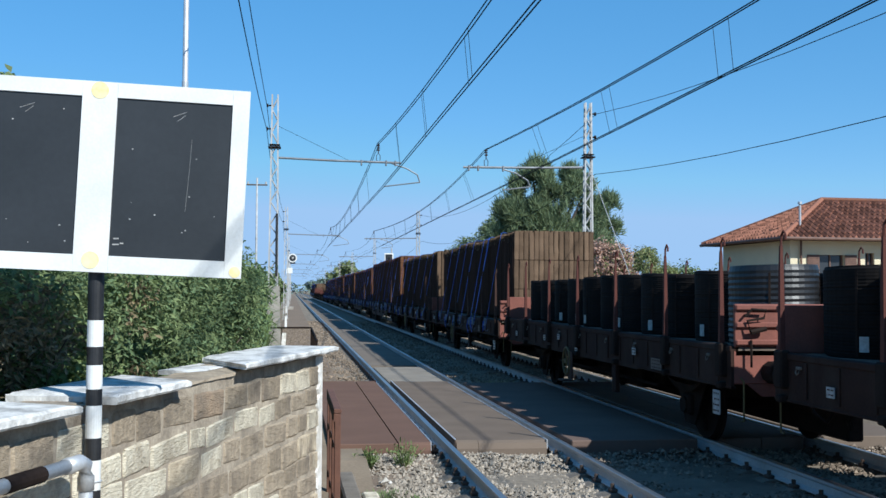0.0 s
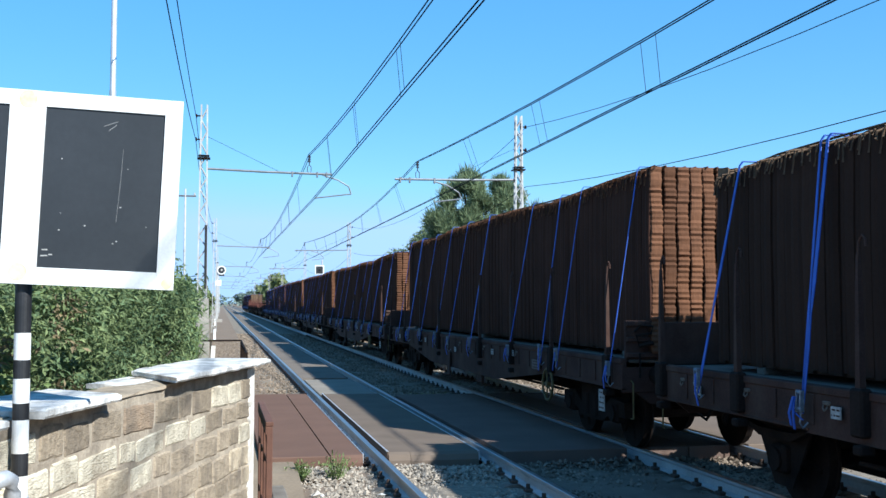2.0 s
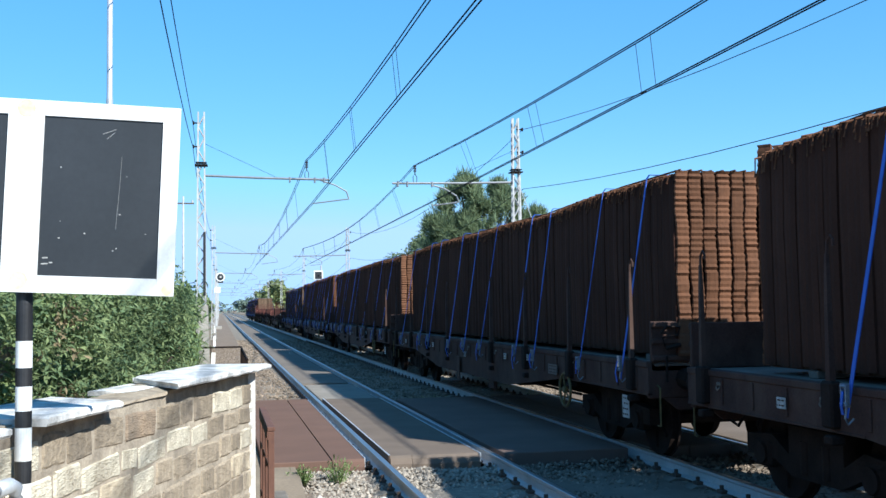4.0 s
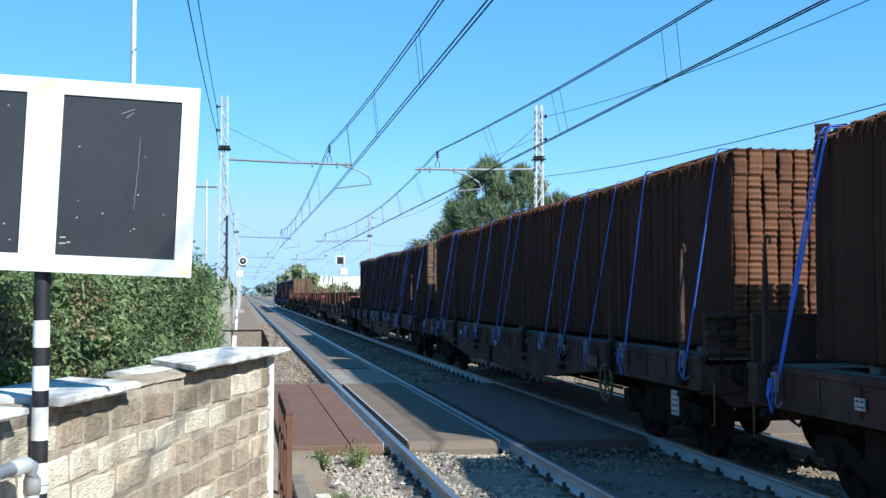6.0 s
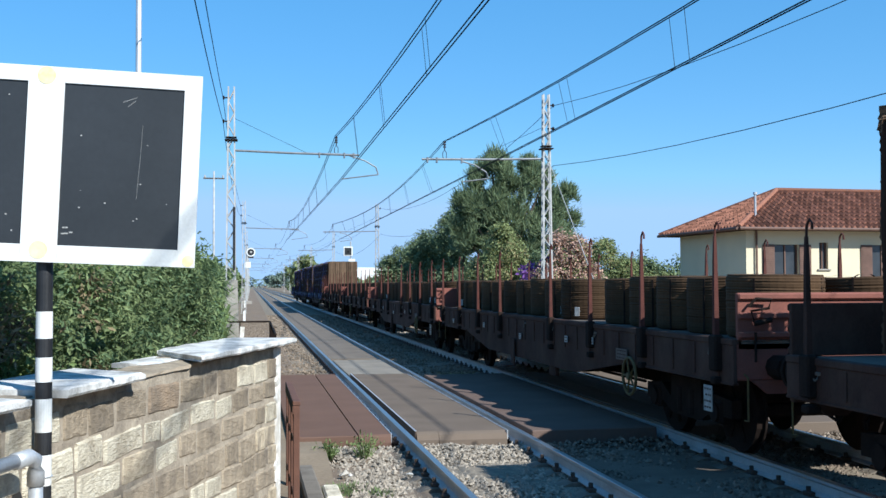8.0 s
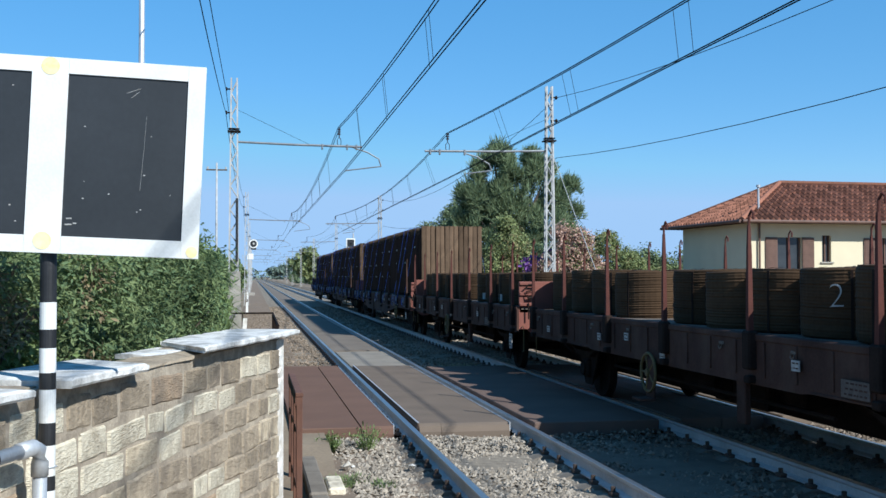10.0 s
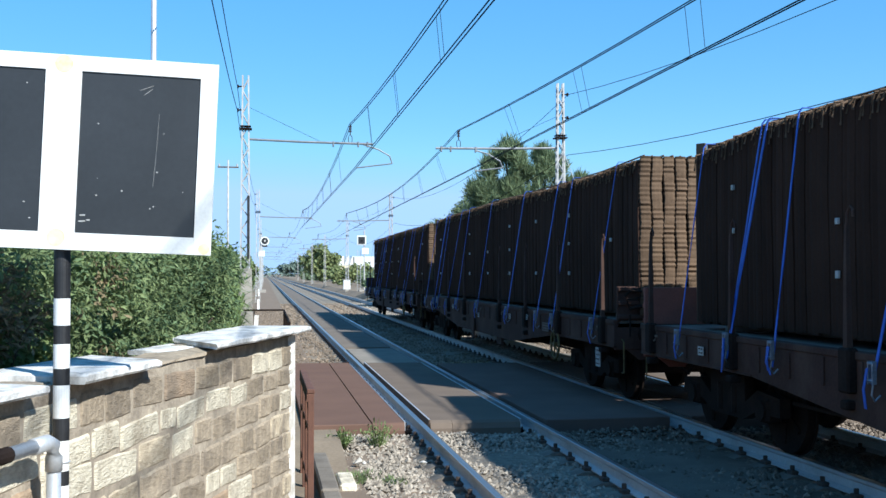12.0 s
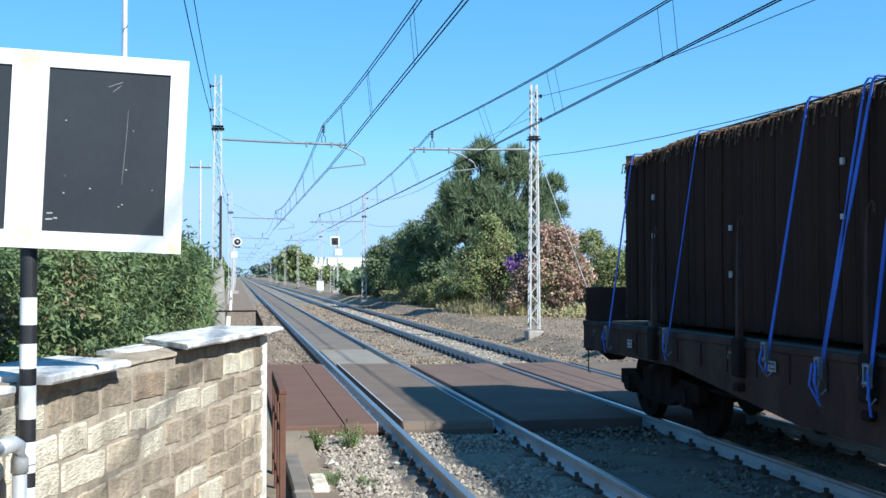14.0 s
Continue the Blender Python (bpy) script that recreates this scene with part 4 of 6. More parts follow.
            for j in range(3):
                if rnd.random() < 0.75:
                    c.box(-w - 0.05, -w - 0.02, yy - 0.024, yy + 0.024, zb + (top - zb) * (0.25 + 0.22 * j) + rnd.uniform(0.0, 0.03), zb + (top - zb) * (0.25 + 0.22 * j) + 0.075, 0.004)
        tagged(part("tag", c, M_PLATE, t, "small pale bundle tags"), kind="stuff")
    for ya, broad in straps:
        ya = min(ya, length - 0.15)
        lean = rnd.uniform(-0.22, 0.22)
        zt, zl, xo = crest(ya) + 0.026, 1.02, HALF + 0.1
        top_at = [(0.0, rnd.choice((0.012, 0.016, 0.023)))] if not broad else [(-0.03, 0.026), (0.08, 0.018)]
        e = None
        for shift, wd in top_at:
            s = Shape()
            twist = rnd.uniform(0.25, 0.6)
            path = []
            for sg in (-1, 1):
                # the webbing turns on edge somewhere on its way down, and looks thin there
                run = [(0.0, 1.0), (twist - 0.12, 1.0), (twist, rnd.choice((0.25, 0.6, 1.0))), (twist + 0.12, 1.0), (1.0, 0.75)]
                leg = [(sg * (xo + (w + 0.05 - xo) * f), ya + shift * f + lean * (1 - f), zl + (zt - 0.05 - zl) * f, wd * k) for f, k in run]
                path += leg + [(sg * (w + 0.012), ya + shift, zt, wd)] if sg < 0 else [(sg * (w + 0.012), ya + shift, zt, wd)] + leg[::-1]
            s.loft([[(px, py - q, pz - 0.004), (px, py + q, pz - 0.004), (px - 0.006, py + q, pz + 0.004), (px - 0.006, py - q, pz + 0.004)] for px, py, pz, q in path])
            e = part("strap", s, M_STRAP, t, "taut blue lashing strap")
        rs = Shape()
        z1, y1, x1 = rnd.uniform(1.10, 1.22), ya + lean * 0.96, -xo
        for q in (-0.036, 0.026):
            rs.box(x1 - 0.035, x1 + 0.01, y1 + q, y1 + q + 0.01, z1 - 0.08, z1 + 0.11, 0.004)
        rs.tube([(x1 - 0.02, y1 - 0.045, z1 + 0.09), (x1 - 0.02, y1 + 0.045, z1 + 0.09)], 0.012, 6).tube([(x1 - 0.02, y1 - 0.045, z1 - 0.05), (x1 - 0.02, y1 + 0.045, z1 - 0.05)], 0.017, 6)
        part("ratchet", rs, M_RATCHET, e, "dull zinc ratchet buckle")
        hook = Shape().tube([(x1, y1, z1 - 0.07), (x1 - 0.01, y1 + 0.01, z1 - 0.17), (x1 + 0.03, y1 + 0.03, z1 - 0.22), (x1 + 0.07, y1 + 0.01, z1 - 0.17)], 0.009, 5)
        part("hook", hook, M_RATCHET, e, "bent steel strap hook")
        for k in range(3 if broad else rnd.choice((1, 1, 2))):
            q0, q1, drop, bend = rnd.uniform(-0.05, 0.05), rnd.uniform(-0.09, 0.09), rnd.uniform(0.12, 0.32), rnd.uniform(-0.04, 0.04)
            tail = Shape().loft([[(x1 - 0.03 - o, yy - 0.015, z), (x1 - 0.03 - o, yy + 0.015, z), (x1 - 0.037 - o, yy + 0.015, z), (x1 - 0.037 - o, yy - 0.015, z)]
                                 for yy, z, o in ((y1 + q0, z1 + 0.05, 0.01 * k), (y1 + q0 + bend, z1 - drop * 0.45, 0.02 + 0.012 * k), (y1 + q1, z1 - drop, 0.01 * k))])
            part("strap_tail", tail, M_STRAP, e, "loose blue strap end")
    TRAIN.append((t, y + y_in, 0.0))
    return t


SHORT_STAKES = (0.055, 0.19, 0.35, 0.51, 0.66, 0.81, 0.945)
LONG_STAKES = (0.05, 0.17, 0.285, 0.4, 0.6, 0.715, 0.83, 0.95)


# where the straps cross each load, in metres from its near end; the broad ones are double
STRAPS = {}
STRAPS[3] = (1.3, 2.9, 3.7, 5.25, 6.55, 7.85, 9.45)
STRAPS[4] = (0.5, 2.3, 4.6, 6.9, 9.3, 10.9)
STRAPS[5] = (0.25, 2.4, 3.4, 4.9, 7.9, 9.8, 11.4, 13.2, 15.05, 16.7)
STRAPS[6] = (0.25, 2.45, 4.6, 6.2, 8.3, 11.1, 13.0, 15.3)
STRAPS[8] = (1.1, 3.2, 5.6, 8.85, 9.9, 12.2, 12.85, 14.8, 15.7, 17.5)
STRAPS[9] = (0.25, 2.4, 3.5, 4.8, 5.9, 8.75, 9.45, 11.1, 12.1, 14.6, 15.2, 17.3)
STRAPS[10] = (0.2, 2.65, 3.2, 5.05, 6.3, 8.2, 9.25, 11.6, 14.4)
STRAPS[15] = (0.8, 2.4, 3.4, 6.0, 8.5, 11.0, 12.9, 15.0, 15.7, 17.3)
STRAPS[16] = (0.8, 3.1, 4.0, 6.5, 9.6, 12.3, 13.4, 15.2, 15.7, 17.4)
STRAPS[17] = (0.6, 2.5, 3.2, 5.2, 8.8, 10.95, 11.4, 12.4, 14.8, 16.85)
BROAD = {(3, 2.9), (4, 9.3), (5, 15.05), (6, 2.45), (8, 17.5), (8, 9.9), (15, 15.7), (16, 15.7), (9, 15.2), (10, 3.2), (17, 11.4)}


def straps_for(seed, n):
    rnd = random.Random(seed)
    return [17.6 * min(0.97, max(0.03, (k + 0.5) / n + rnd.uniform(-0.35, 0.35) / n)) for k in range(n)]


COIL_R = 0.53


def coil_mesh(h, mat, seed, coarse):
    """Wire wound round and round: ripples on the outside, a hollow eye."""
    rnd = random.Random(seed)
    n, m = 40, int(h / coarse)
    rings = []
    ph = [rnd.uniform(0, 6.283) for _ in range(3)]
    for k in range(m + 1):
        z = h * k / m
        edge = 0.02 * (max(0.0, 0.06 - min(z, h - z)) / 0.06) ** 2
        r = COIL_R - edge - (0.0 if k % 2 else coarse * 0.3) + rnd.uniform(-0.004, 0.004)
        rings.append([(r * (1 + 0.008 * math.sin(2 * b + ph[0] + z)) * math.cos(b), r * (1 + 0.008 * math.sin(3 * b + ph[1])) * math.sin(b), z + 0.012 * math.sin(b + ph[2] + z * 3)) for b in [2 * math.pi * q / n for q in range(n)]])
    for r, z in ((0.40, h - 0.01), (0.27, h - 0.02), (0.25, h - 0.06), (0.25, 0.02)):
        rings.append([(r * math.cos(2 * math.pi * q / n), r * math.sin(2 * math.pi * q / n), z + rnd.uniform(-0.006, 0.006)) for q in range(n)])
    return mesh_of("winding", Shape().loft(rings, False), mat)


M_WIRE_BLACK = material("black_drawn_wire", (0.014, 0.014, 0.015), (0.008, 0.008, 0.009), 0.45, scale=3, fine=40, bump=0.2, spec=0.5)
COILS_DARK = [coil_mesh(0.865 + 0.012 * k, M_BAR_DARK, k, 0.016) for k in range(4)]
COILS_BROWN = [coil_mesh(0.655 + 0.012 * k, M_LOWPACK, 9 + k, 0.016) for k in range(4)]
COIL_WIRE = coil_mesh(0.95, M_WIRE_BLACK, 30, 0.032)
BAND_MES = {}
for h_ in (0.88, 0.67):
    BAND_MES[h_] = mesh_of("binding_band", Shape().loft([[(r - 0.004, -0.012, z), (r + 0.004, -0.012, z), (r + 0.004, 0.012, z), (r - 0.004, 0.012, z)] for r, z in ((COIL_R + 0.002, 0.01), (COIL_R + 0.004, h_ / 2), (COIL_R - 0.005, h_ - 0.02), (0.27, h_ + 0.02))]), M_WAGON_DARK)
TAG_ME = mesh_of("tag", Shape().box(COIL_R + 0.004, COIL_R + 0.010, -0.045, 0.045, 0.06, 0.21, 0.002), M_PLATE)


def coil_row(y, length, dark, seed, wire_end, chalk):
    """Upright coils, two abreast, down a flat wagon."""
    rnd = random.Random(seed)
    n = round((length - 2.3) / 1.06) + 1
    step = (length - 2.3) / (n - 1)
    h = 0.88 if dark else 0.67
    gap = 5 + seed % 3
    for k in range(n):
        for side in (-1, 1):
            if side < 0 and k == gap and not dark:
                continue
            yy = y + 1.15 + step * k + rnd.uniform(-0.012, 0.012)
            last = wire_end and k == 0 and side < 0
            t = thing("wire_coil", pose(XC + side * 0.56 + rnd.uniform(-0.03, 0.03), yy, 1.335, 0, 0, rnd.uniform(-25, 25)),
                      "coil of shiny black wire standing upright on a flat wagon" if last else "dark steel wire coil standing upright on a flat wagon" if dark else "brown rusty wire coil standing upright on a flat wagon",
                      "coil", "steel coils on the flat wagons")
            part("winding", COIL_WIRE if last else rnd.choice(COILS_DARK if dark else COILS_BROWN), None, t)
            for b in (35, 125, 215, 305):
                part("binding_band", BAND_MES[h], None, t, "", pose(0, 0, 0, 0, 0, b))
            if side < 0 and rnd.random() < (0.8 if dark else 0.25):
                part("tag", TAG_ME, None, t, "small white tag", pose(0, 0, 0, 0, 0, rnd.uniform(200, 235)))
            if chalk and side < 0 and k == 3:
                txt = bpy.data.curves.new("chalk_mark", "FONT")
                txt.body, txt.size, txt.extrude, txt.align_x = "2", 0.33, 0.001, "CENTER"
                txt.offset = -0.008
                txt.materials.append(M_PLATE)
                ob = new("chalk_mark", txt)
                ob.parent = t
                turn = -141.0 - math.degrees(t.matrix_basis.to_euler().z)
                ob.matrix_basis = pose(0, 0, 0, 0, 0, turn) @ pose(COIL_R + 0.012, 0, 0.30, 90, 0, 90)
            TRAIN.append((t, yy, 0.0))


# near end at the start of the clip, length, axles per bogie, what it carries
CONSIST = (
    (-16.9, 13.9, 1, "low_dark"), (-3.0, 13.9, 1, "low_dark"), (10.9, 13.6, 1, "low_dark"),
    (24.5, 13.6, 1, "stack_fine"), (38.1, 13.4, 1, "stack"),
    (51.5, 19.7, 2, "stack"), (71.2, 19.6, 2, "stack"), (90.8, 19.5, 2, "stack"), (110.3, 19.5, 2, "stack"), (129.8, 19.5, 2, "stack"), (149.3, 19.8, 2, "stack_grey"),
    (169.1, 18.0, 2, "low"), (187.1, 17.0, 2, "low"), (204.1, 13.9, 1, "low"), (218.0, 13.9, 1, "low"),
    (231.9, 19.7, 2, "stack_grey_fine"), (251.6, 19.7, 2, "stack_grey"), (271.3, 19.0, 2, "stack_grey_tail"),
)


def build_train():
    for i, (y, length, axles, load) in enumerate(CONSIST):
        low = load.startswith("low")
        build_wagon(y, length, axles, SHORT_STAKES if axles == 1 else LONG_STAKES[:-1] if "tail" in load else LONG_STAKES, low or i in (3, 15), 40 + i, low, i < 4)
        if low:
            coil_row(y, length - (0.6 if i == 2 else 0.0), "dark" in load, 70 + i, i == 2, i == 13)
        else:
            inset = 0.25 if "tail" not in load else 0.2
            ln = length - (1.95 if axles == 2 else 1.8) if "tail" not in load else 17.35
            ln += {16: 0.45, 9: 0.5, 8: 0.3, 5: -0.3}.get(i, 0.0)
            fine = "fine" in load or i == 4
            build_bundle(y, inset + 0.25, ln - 0.1, {3: 3.44, 4: 3.46, 5: 3.72, 10: 3.46, 15: 3.56, 16: 3.63, 17: 3.59}.get(i, 3.56), (16 if i == 3 else 13) if fine else 11, {3: 3, 4: 2}.get(i, 1),
                         M_MESH_OLD if "grey" in load or i in (3, 4) else M_MESH, [(q, (i, q) in BROAD) for q in STRAPS.get(i) or straps_for(i, 10)], 70 + i, caps=8 if i >= 15 else 0)


build_train()


# way run by the train since the start of the clip: seconds, metres
RUN = ((0, 0.15), (0.5, 10.25), (1.0, 20.0), (1.5, 30.1), (2.0, 39.6), (2.5, 49.55), (3.0, 59.4), (5.5, 110.2), (6.0, 119.6), (6.5, 129.9), (7.0, 139.2), (7.5, 149.55),
       (10.0, 199.15), (10.5, 209.3), (11.0, 218.65), (12.0, 237.75), (13.0, 256.85), (13.5, 266.15), (14.0, 275.2))


def way(t):
    for (t0, s0), (t1, s1) in zip(RUN, RUN[1:]):
        if t <= t1:
            return s0 + (s1 - s0) * (t - t0) / (t1 - t0)
    return RUN[-1][1]


def motions():
    """The train rolls towards the camera and past it; its wheels turn."""
    times = [0.5 * k for k in range(29)]
    for ob, y, z in TRAIN:
        m = ob.matrix_basis.copy()
        walk(ob, [(t, Matrix.Translation((0, -way(t), 0)) @ m) for t in times])
    turns = [k / 30 for k in range(421)]
    for ob, (x, y, z) in WHEELS:
        walk(ob, [(t, pose(x, y, z, math.degrees(way(t) / 0.46))) for t in turns])


# ---- plants ----
def leaves(s, spots, size, droop=0.3, slim=0.45, rnd=random):
    """Single leaves, each two faces folded along the rib: spots gives (x, y, z) or, with the way out of the crown, six numbers."""
    for spot in spots:
        q = size * rnd.uniform(0.6, 1.3)
        a, b = rnd.uniform(0, 6.283), rnd.uniform(-1.0, 0.9) - droop
        d = Vector((math.cos(a) * math.cos(b), math.sin(a) * math.cos(b), math.sin(b)))
        o = Vector(spot[:3])
        if len(spot) > 3:
            w = Vector(spot[3:]) + Vector((rnd.uniform(-0.8, 0.8), rnd.uniform(-0.8, 0.8), rnd.uniform(-0.4, 0.9)))
            d = (d - w * (d.dot(w) / w.length_squared)).normalized()
            u = w.cross(d).normalized() * (q * slim)
        else:
            u = Vector((-math.sin(a), math.cos(a), rnd.uniform(-0.6, 0.6))).normalized() * (q * slim)
        n = d.cross(u) * 0.35
        s.add([o, o + d * q * 0.5 + u + n, o + d * q, o + d * q * 0.5 - u + n], [(0, 1, 2), (0, 2, 3)])


def in_lumps(lumps, n, rnd, shell=0.55, squash=1.0):
    """Points in the outer shells of some balls, with ragged density, so that the outline stays uneven."""
    out, small = [], []
    for cx, cy, cz, r in lumps:
        small.append((cx, cy, cz, r * 0.85))
        for _ in range(9):
            d = Vector((rnd.gauss(0, 1), rnd.gauss(0, 1), rnd.gauss(0.2, 0.9))).normalized()
            q = rnd.uniform(0.55, 0.95) * r
            small.append((cx + d.x * q, cy + d.y * q, cz + d.z * q, r * rnd.uniform(0.22, 0.42)))
    lumps = small
    total = sum(l[3] ** 2 for l in lumps)
    for cx, cy, cz, r in lumps:
        for _ in range(int(n * r * r / total)):
            while True:
                d = Vector((rnd.gauss(0, 1), rnd.gauss(0, 1), rnd.gauss(0, 1)))
                if d.length > 1e-3:
                    break
            d.normalize()
            k = noise.noise(d * 2.3 + Vector((cx, cy, cz)))
            q = r * (1 - shell * rnd.random() ** 1.3) * (1 + 0.7 * k + 0.25 * noise.noise(d * 6 + Vector((cy, cx, cz))))
            if k < -0.36:
                continue
            z = cz + d.z * q * squash
            if z > 0.0:
                out.append((cx + d.x * q, cy + d.y * q, z, d.x, d.y, d.z))
    return out


def build_plant(name, lumps, n, size, mat, label, category, seed, trunk=None, slim=0.45, group="", fruit=None, spiky=False):
    """A trunk with limbs, and a crown of single leaves in uneven masses around them."""
    rnd = random.Random(seed)
    base = trunk or (sum(l[0] for l in lumps) / len(lumps), sum(l[1] for l in lumps) / len(lumps), 0.0)
    t = thing(name, pose(*base), label, category, group)
    rel = [(l[0] - base[0], l[1] - base[1], l[2] - base[2], l[3]) for l in lumps]
    w = Shape()
    top = max(rel, key=lambda l: l[2])
    w.tube([(0, 0, -0.2), (top[0] * 0.2, top[1] * 0.2, top[2] * 0.35), (top[0] * 0.6, top[1] * 0.6, top[2] * 0.7), top[:3]], [max(0.05, 0.035 * top[2]), 0.028 * top[2], 0.016 * top[2], 0.02], 7)
    for l in rel:
        f = 0.3 + 0.3 * rnd.random()
        w.tube([(top[0] * f * 0.5, top[1] * f * 0.5, max(0.1, l[2] * f * 0.6)), (l[0] * 0.6, l[1] * 0.6, l[2] * 0.75), (l[0], l[1], l[2])], [0.012 * top[2] + 0.02, 0.009 * top[2] + 0.012, 0.012], 5)
    part("trunk", w, M_BARK, t)
    s = Shape()
    if spiky:
        # sprays that point outwards and up
        for px, py, pz, dx, dy, dz in in_lumps(rel, n, rnd, 0.8, 1.15):
            if noise.noise((px * 0.9, py * 0.9, pz * 0.7 + seed)) < -0.22:
                continue
            o = Vector((px, py, pz))
            d = (Vector((dx, dy, dz)) * 0.6 + Vector((rnd.uniform(-0.5, 0.5), rnd.uniform(-0.5, 0.5), rnd.uniform(0.2, 1.1)))).normalized()
            u = d.cross(Vector((rnd.uniform(-1, 1), rnd.uniform(-1, 1), rnd.uniform(-0.4, 0.4)))).normalized() * (size * slim)
            q = size * rnd.uniform(0.6, 1.5)
            s.add([o - u, o + u, o + d * q + u * 0.2, o + d * q - u * 0.2], [(0, 1, 2, 3)])
    else:
        leaves(s, in_lumps(rel, n, rnd), size, 0.2, slim, rnd)
    tagged(part("crown", s, mat, t), kind="stuff")
    if fruit:
        s = Shape()
        leaves(s, in_lumps(rel, int(n * fruit[1]), rnd, 0.25), size * 0.8, 0.5, 0.5, rnd)
        tagged(part("blossom", s, fruit[0], t), kind="stuff")
    return t


CONIFER = [(14.12, 60.27, 8.5, 1.2), (13.53, 60.42, 6.7, 1.6), (15.77, 59.96, 7.9, 1.2), (16.59, 59.79, 8.0, 1.0), (15.12, 60.14, 5.7, 2.0), (17.6, 59.63, 6.7, 0.85),
           (13.08, 60.57, 4.3, 1.6), (15.79, 60.06, 3.5, 1.9), (13.98, 60.45, 2.1, 1.7), (17.0, 59.7, 5.0, 1.2),
           (14.0, 60.3, 9.1, 0.5), (13.2, 60.4, 8.2, 0.6), (12.4, 60.6, 6.6, 0.7), (16.2, 59.9, 9.0, 0.5), (17.2, 59.7, 8.2, 0.5), (14.9, 60.1, 8.9, 0.6), (12.0, 60.7, 5.2, 0.7), (18.4, 59.5, 7.3, 0.5)]
build_plant("tree", CONIFER, 68000, 0.36, M_LEAF_DARK, "tall grey-green tree with a ragged pointed crown", "tree", 1, (15.0, 60.3, 0.0), 0.085, spiky=True)
build_plant("tree", [(19.6, 63.3, 7.0, 0.8), (19.3, 63.4, 5.9, 1.0), (19.8, 63.3, 6.3, 0.7), (19.4, 63.3, 4.6, 1.1)], 8000, 0.3, M_LEAF_DARK, "slender green tree behind the flowering shrub", "tree", 2, (19.4, 63.3, 0.0), 0.1, spiky=True)
build_plant("flowering_shrub", [(14.09, 45.11, 3.25, 1.05), (13.47, 45.25, 2.35, 1.2), (14.76, 45.01, 2.1, 0.95), (12.72, 45.42, 1.7, 0.75), (14.22, 45.14, 1.2, 0.9), (12.23, 45.54, 0.85, 0.45), (15.34, 44.91, 1.6, 0.45)],
            24000, 0.10, M_FLOWER, "large shrub covered in dusty pink blossom", "shrub", 3, (13.8, 45.2, 0.05), 0.5, fruit=(M_LEAF_FAR, 0.2))
build_plant("flowering_shrub", [(12.48, 45.96, 2.35, 0.5), (13.23, 45.8, 2.74, 0.45), (12.9, 45.9, 1.7, 0.5)], 1300, 0.18, M_FLOWER_PURPLE, "purple-blossomed shrub beside the pink one", "shrub", 4, (12.8, 45.9, 0.05), 0.5)
build_plant("shrub", [(12.47, 50.52, 3.66, 1.1), (11.86, 50.67, 2.4, 1.2), (13.11, 50.42, 2.4, 1.0), (11.32, 50.8, 1.41, 0.85), (13.6, 50.3, 1.3, 1.0)], 36000, 0.10, M_LEAF_FAR, "olive-green shrub with pale leaf tips", "shrub", 5, group="lineside shrubs", fruit=(M_DRYGRASS, 0.12))
build_plant("shrub", [(13.44, 76.81, 4.5, 1.7), (11.59, 77.2, 3.5, 1.6), (10.01, 77.5, 2.95, 1.2), (14.48, 76.6, 3.5, 1.9), (11.18, 77.3, 1.8, 1.5), (13.2, 77.0, 1.9, 1.6)], 46000, 0.13, M_LEAF_SHADY, "dark green dense lineside shrub", "shrub", 6, group="lineside shrubs")
build_plant("shrub", [(9.6, 92.0, 1.0, 0.9), (10.2, 95.0, 1.0, 1.0), (11.2, 98.0, 1.2, 1.1), (12.6, 100.0, 1.4, 1.2)], 3500, 0.36, M_LEAF_DARK, "dark green shrub by a far mast", "shrub", 7, group="lineside shrubs")
build_plant("shrub", [(10.2, 86.0, 1.1, 0.9), (11.1, 84.5, 2.0, 1.1), (12.3, 83.0, 3.0, 1.6), (10.9, 85.0, 1.0, 1.0)], 18000, 0.14, M_LEAF_SHADY, "dark green shrub close behind a mast", "shrub", 17, group="lineside shrubs")
build_plant("shrub", [(14.9, 53.0, 2.2, 1.3), (13.6, 53.5, 1.2, 1.2), (16.2, 52.5, 1.6, 1.3), (17.4, 52.0, 1.4, 1.2), (12.6, 54.5, 0.9, 0.9)], 22000, 0.12, M_LEAF_SHADY, "dark low shrub under the tall tree", "shrub", 18, group="lineside shrubs")
build_plant("shrub", [(11.77, 71.09, 1.8, 1.2), (12.42, 70.97, 1.4, 1.1)], 9000, 0.12, M_LEAF_FAR, "round light green shrub", "shrub", 8, group="lineside shrubs")
build_plant("shrub", [(20.69, 57.1, 2.6, 1.15), (19.89, 57.2, 3.7, 0.95), (21.65, 56.9, 2.15, 1.0), (20.86, 57.1, 1.5, 1.0), (22.93, 56.7, 1.8, 0.85), (24.2, 56.4, 1.6, 0.7), (18.4, 57.6, 2.4, 1.2)], 26000, 0.11, M_LEAF_FAR, "pale olive shrub behind the blossom", "shrub", 9, group="lineside shrubs", fruit=(M_DRYGRASS, 0.1))
build_plant("shrub", [(15.3, 160.1, 1.9, 1.6), (13.2, 160.5, 2.0, 1.5), (17.8, 159.6, 1.5, 1.5), (11.2, 160.9, 1.9, 1.3), (20.0, 158.0, 1.8, 2.0)], 2600, 0.5, M_LEAF_FAR, "low green shrubs by the far signal", "shrub", 10, group="lineside shrubs")
build_plant("tree", [(12.2, 232.0, 5.4, 2.8), (10.4, 232.4, 4.0, 2.7), (14.6, 231.5, 4.0, 2.3), (13.4, 231.8, 2.6, 2.0)], 2600, 0.8, M_LEAF_FAR, "broad green tree far along the line", "tree", 11)
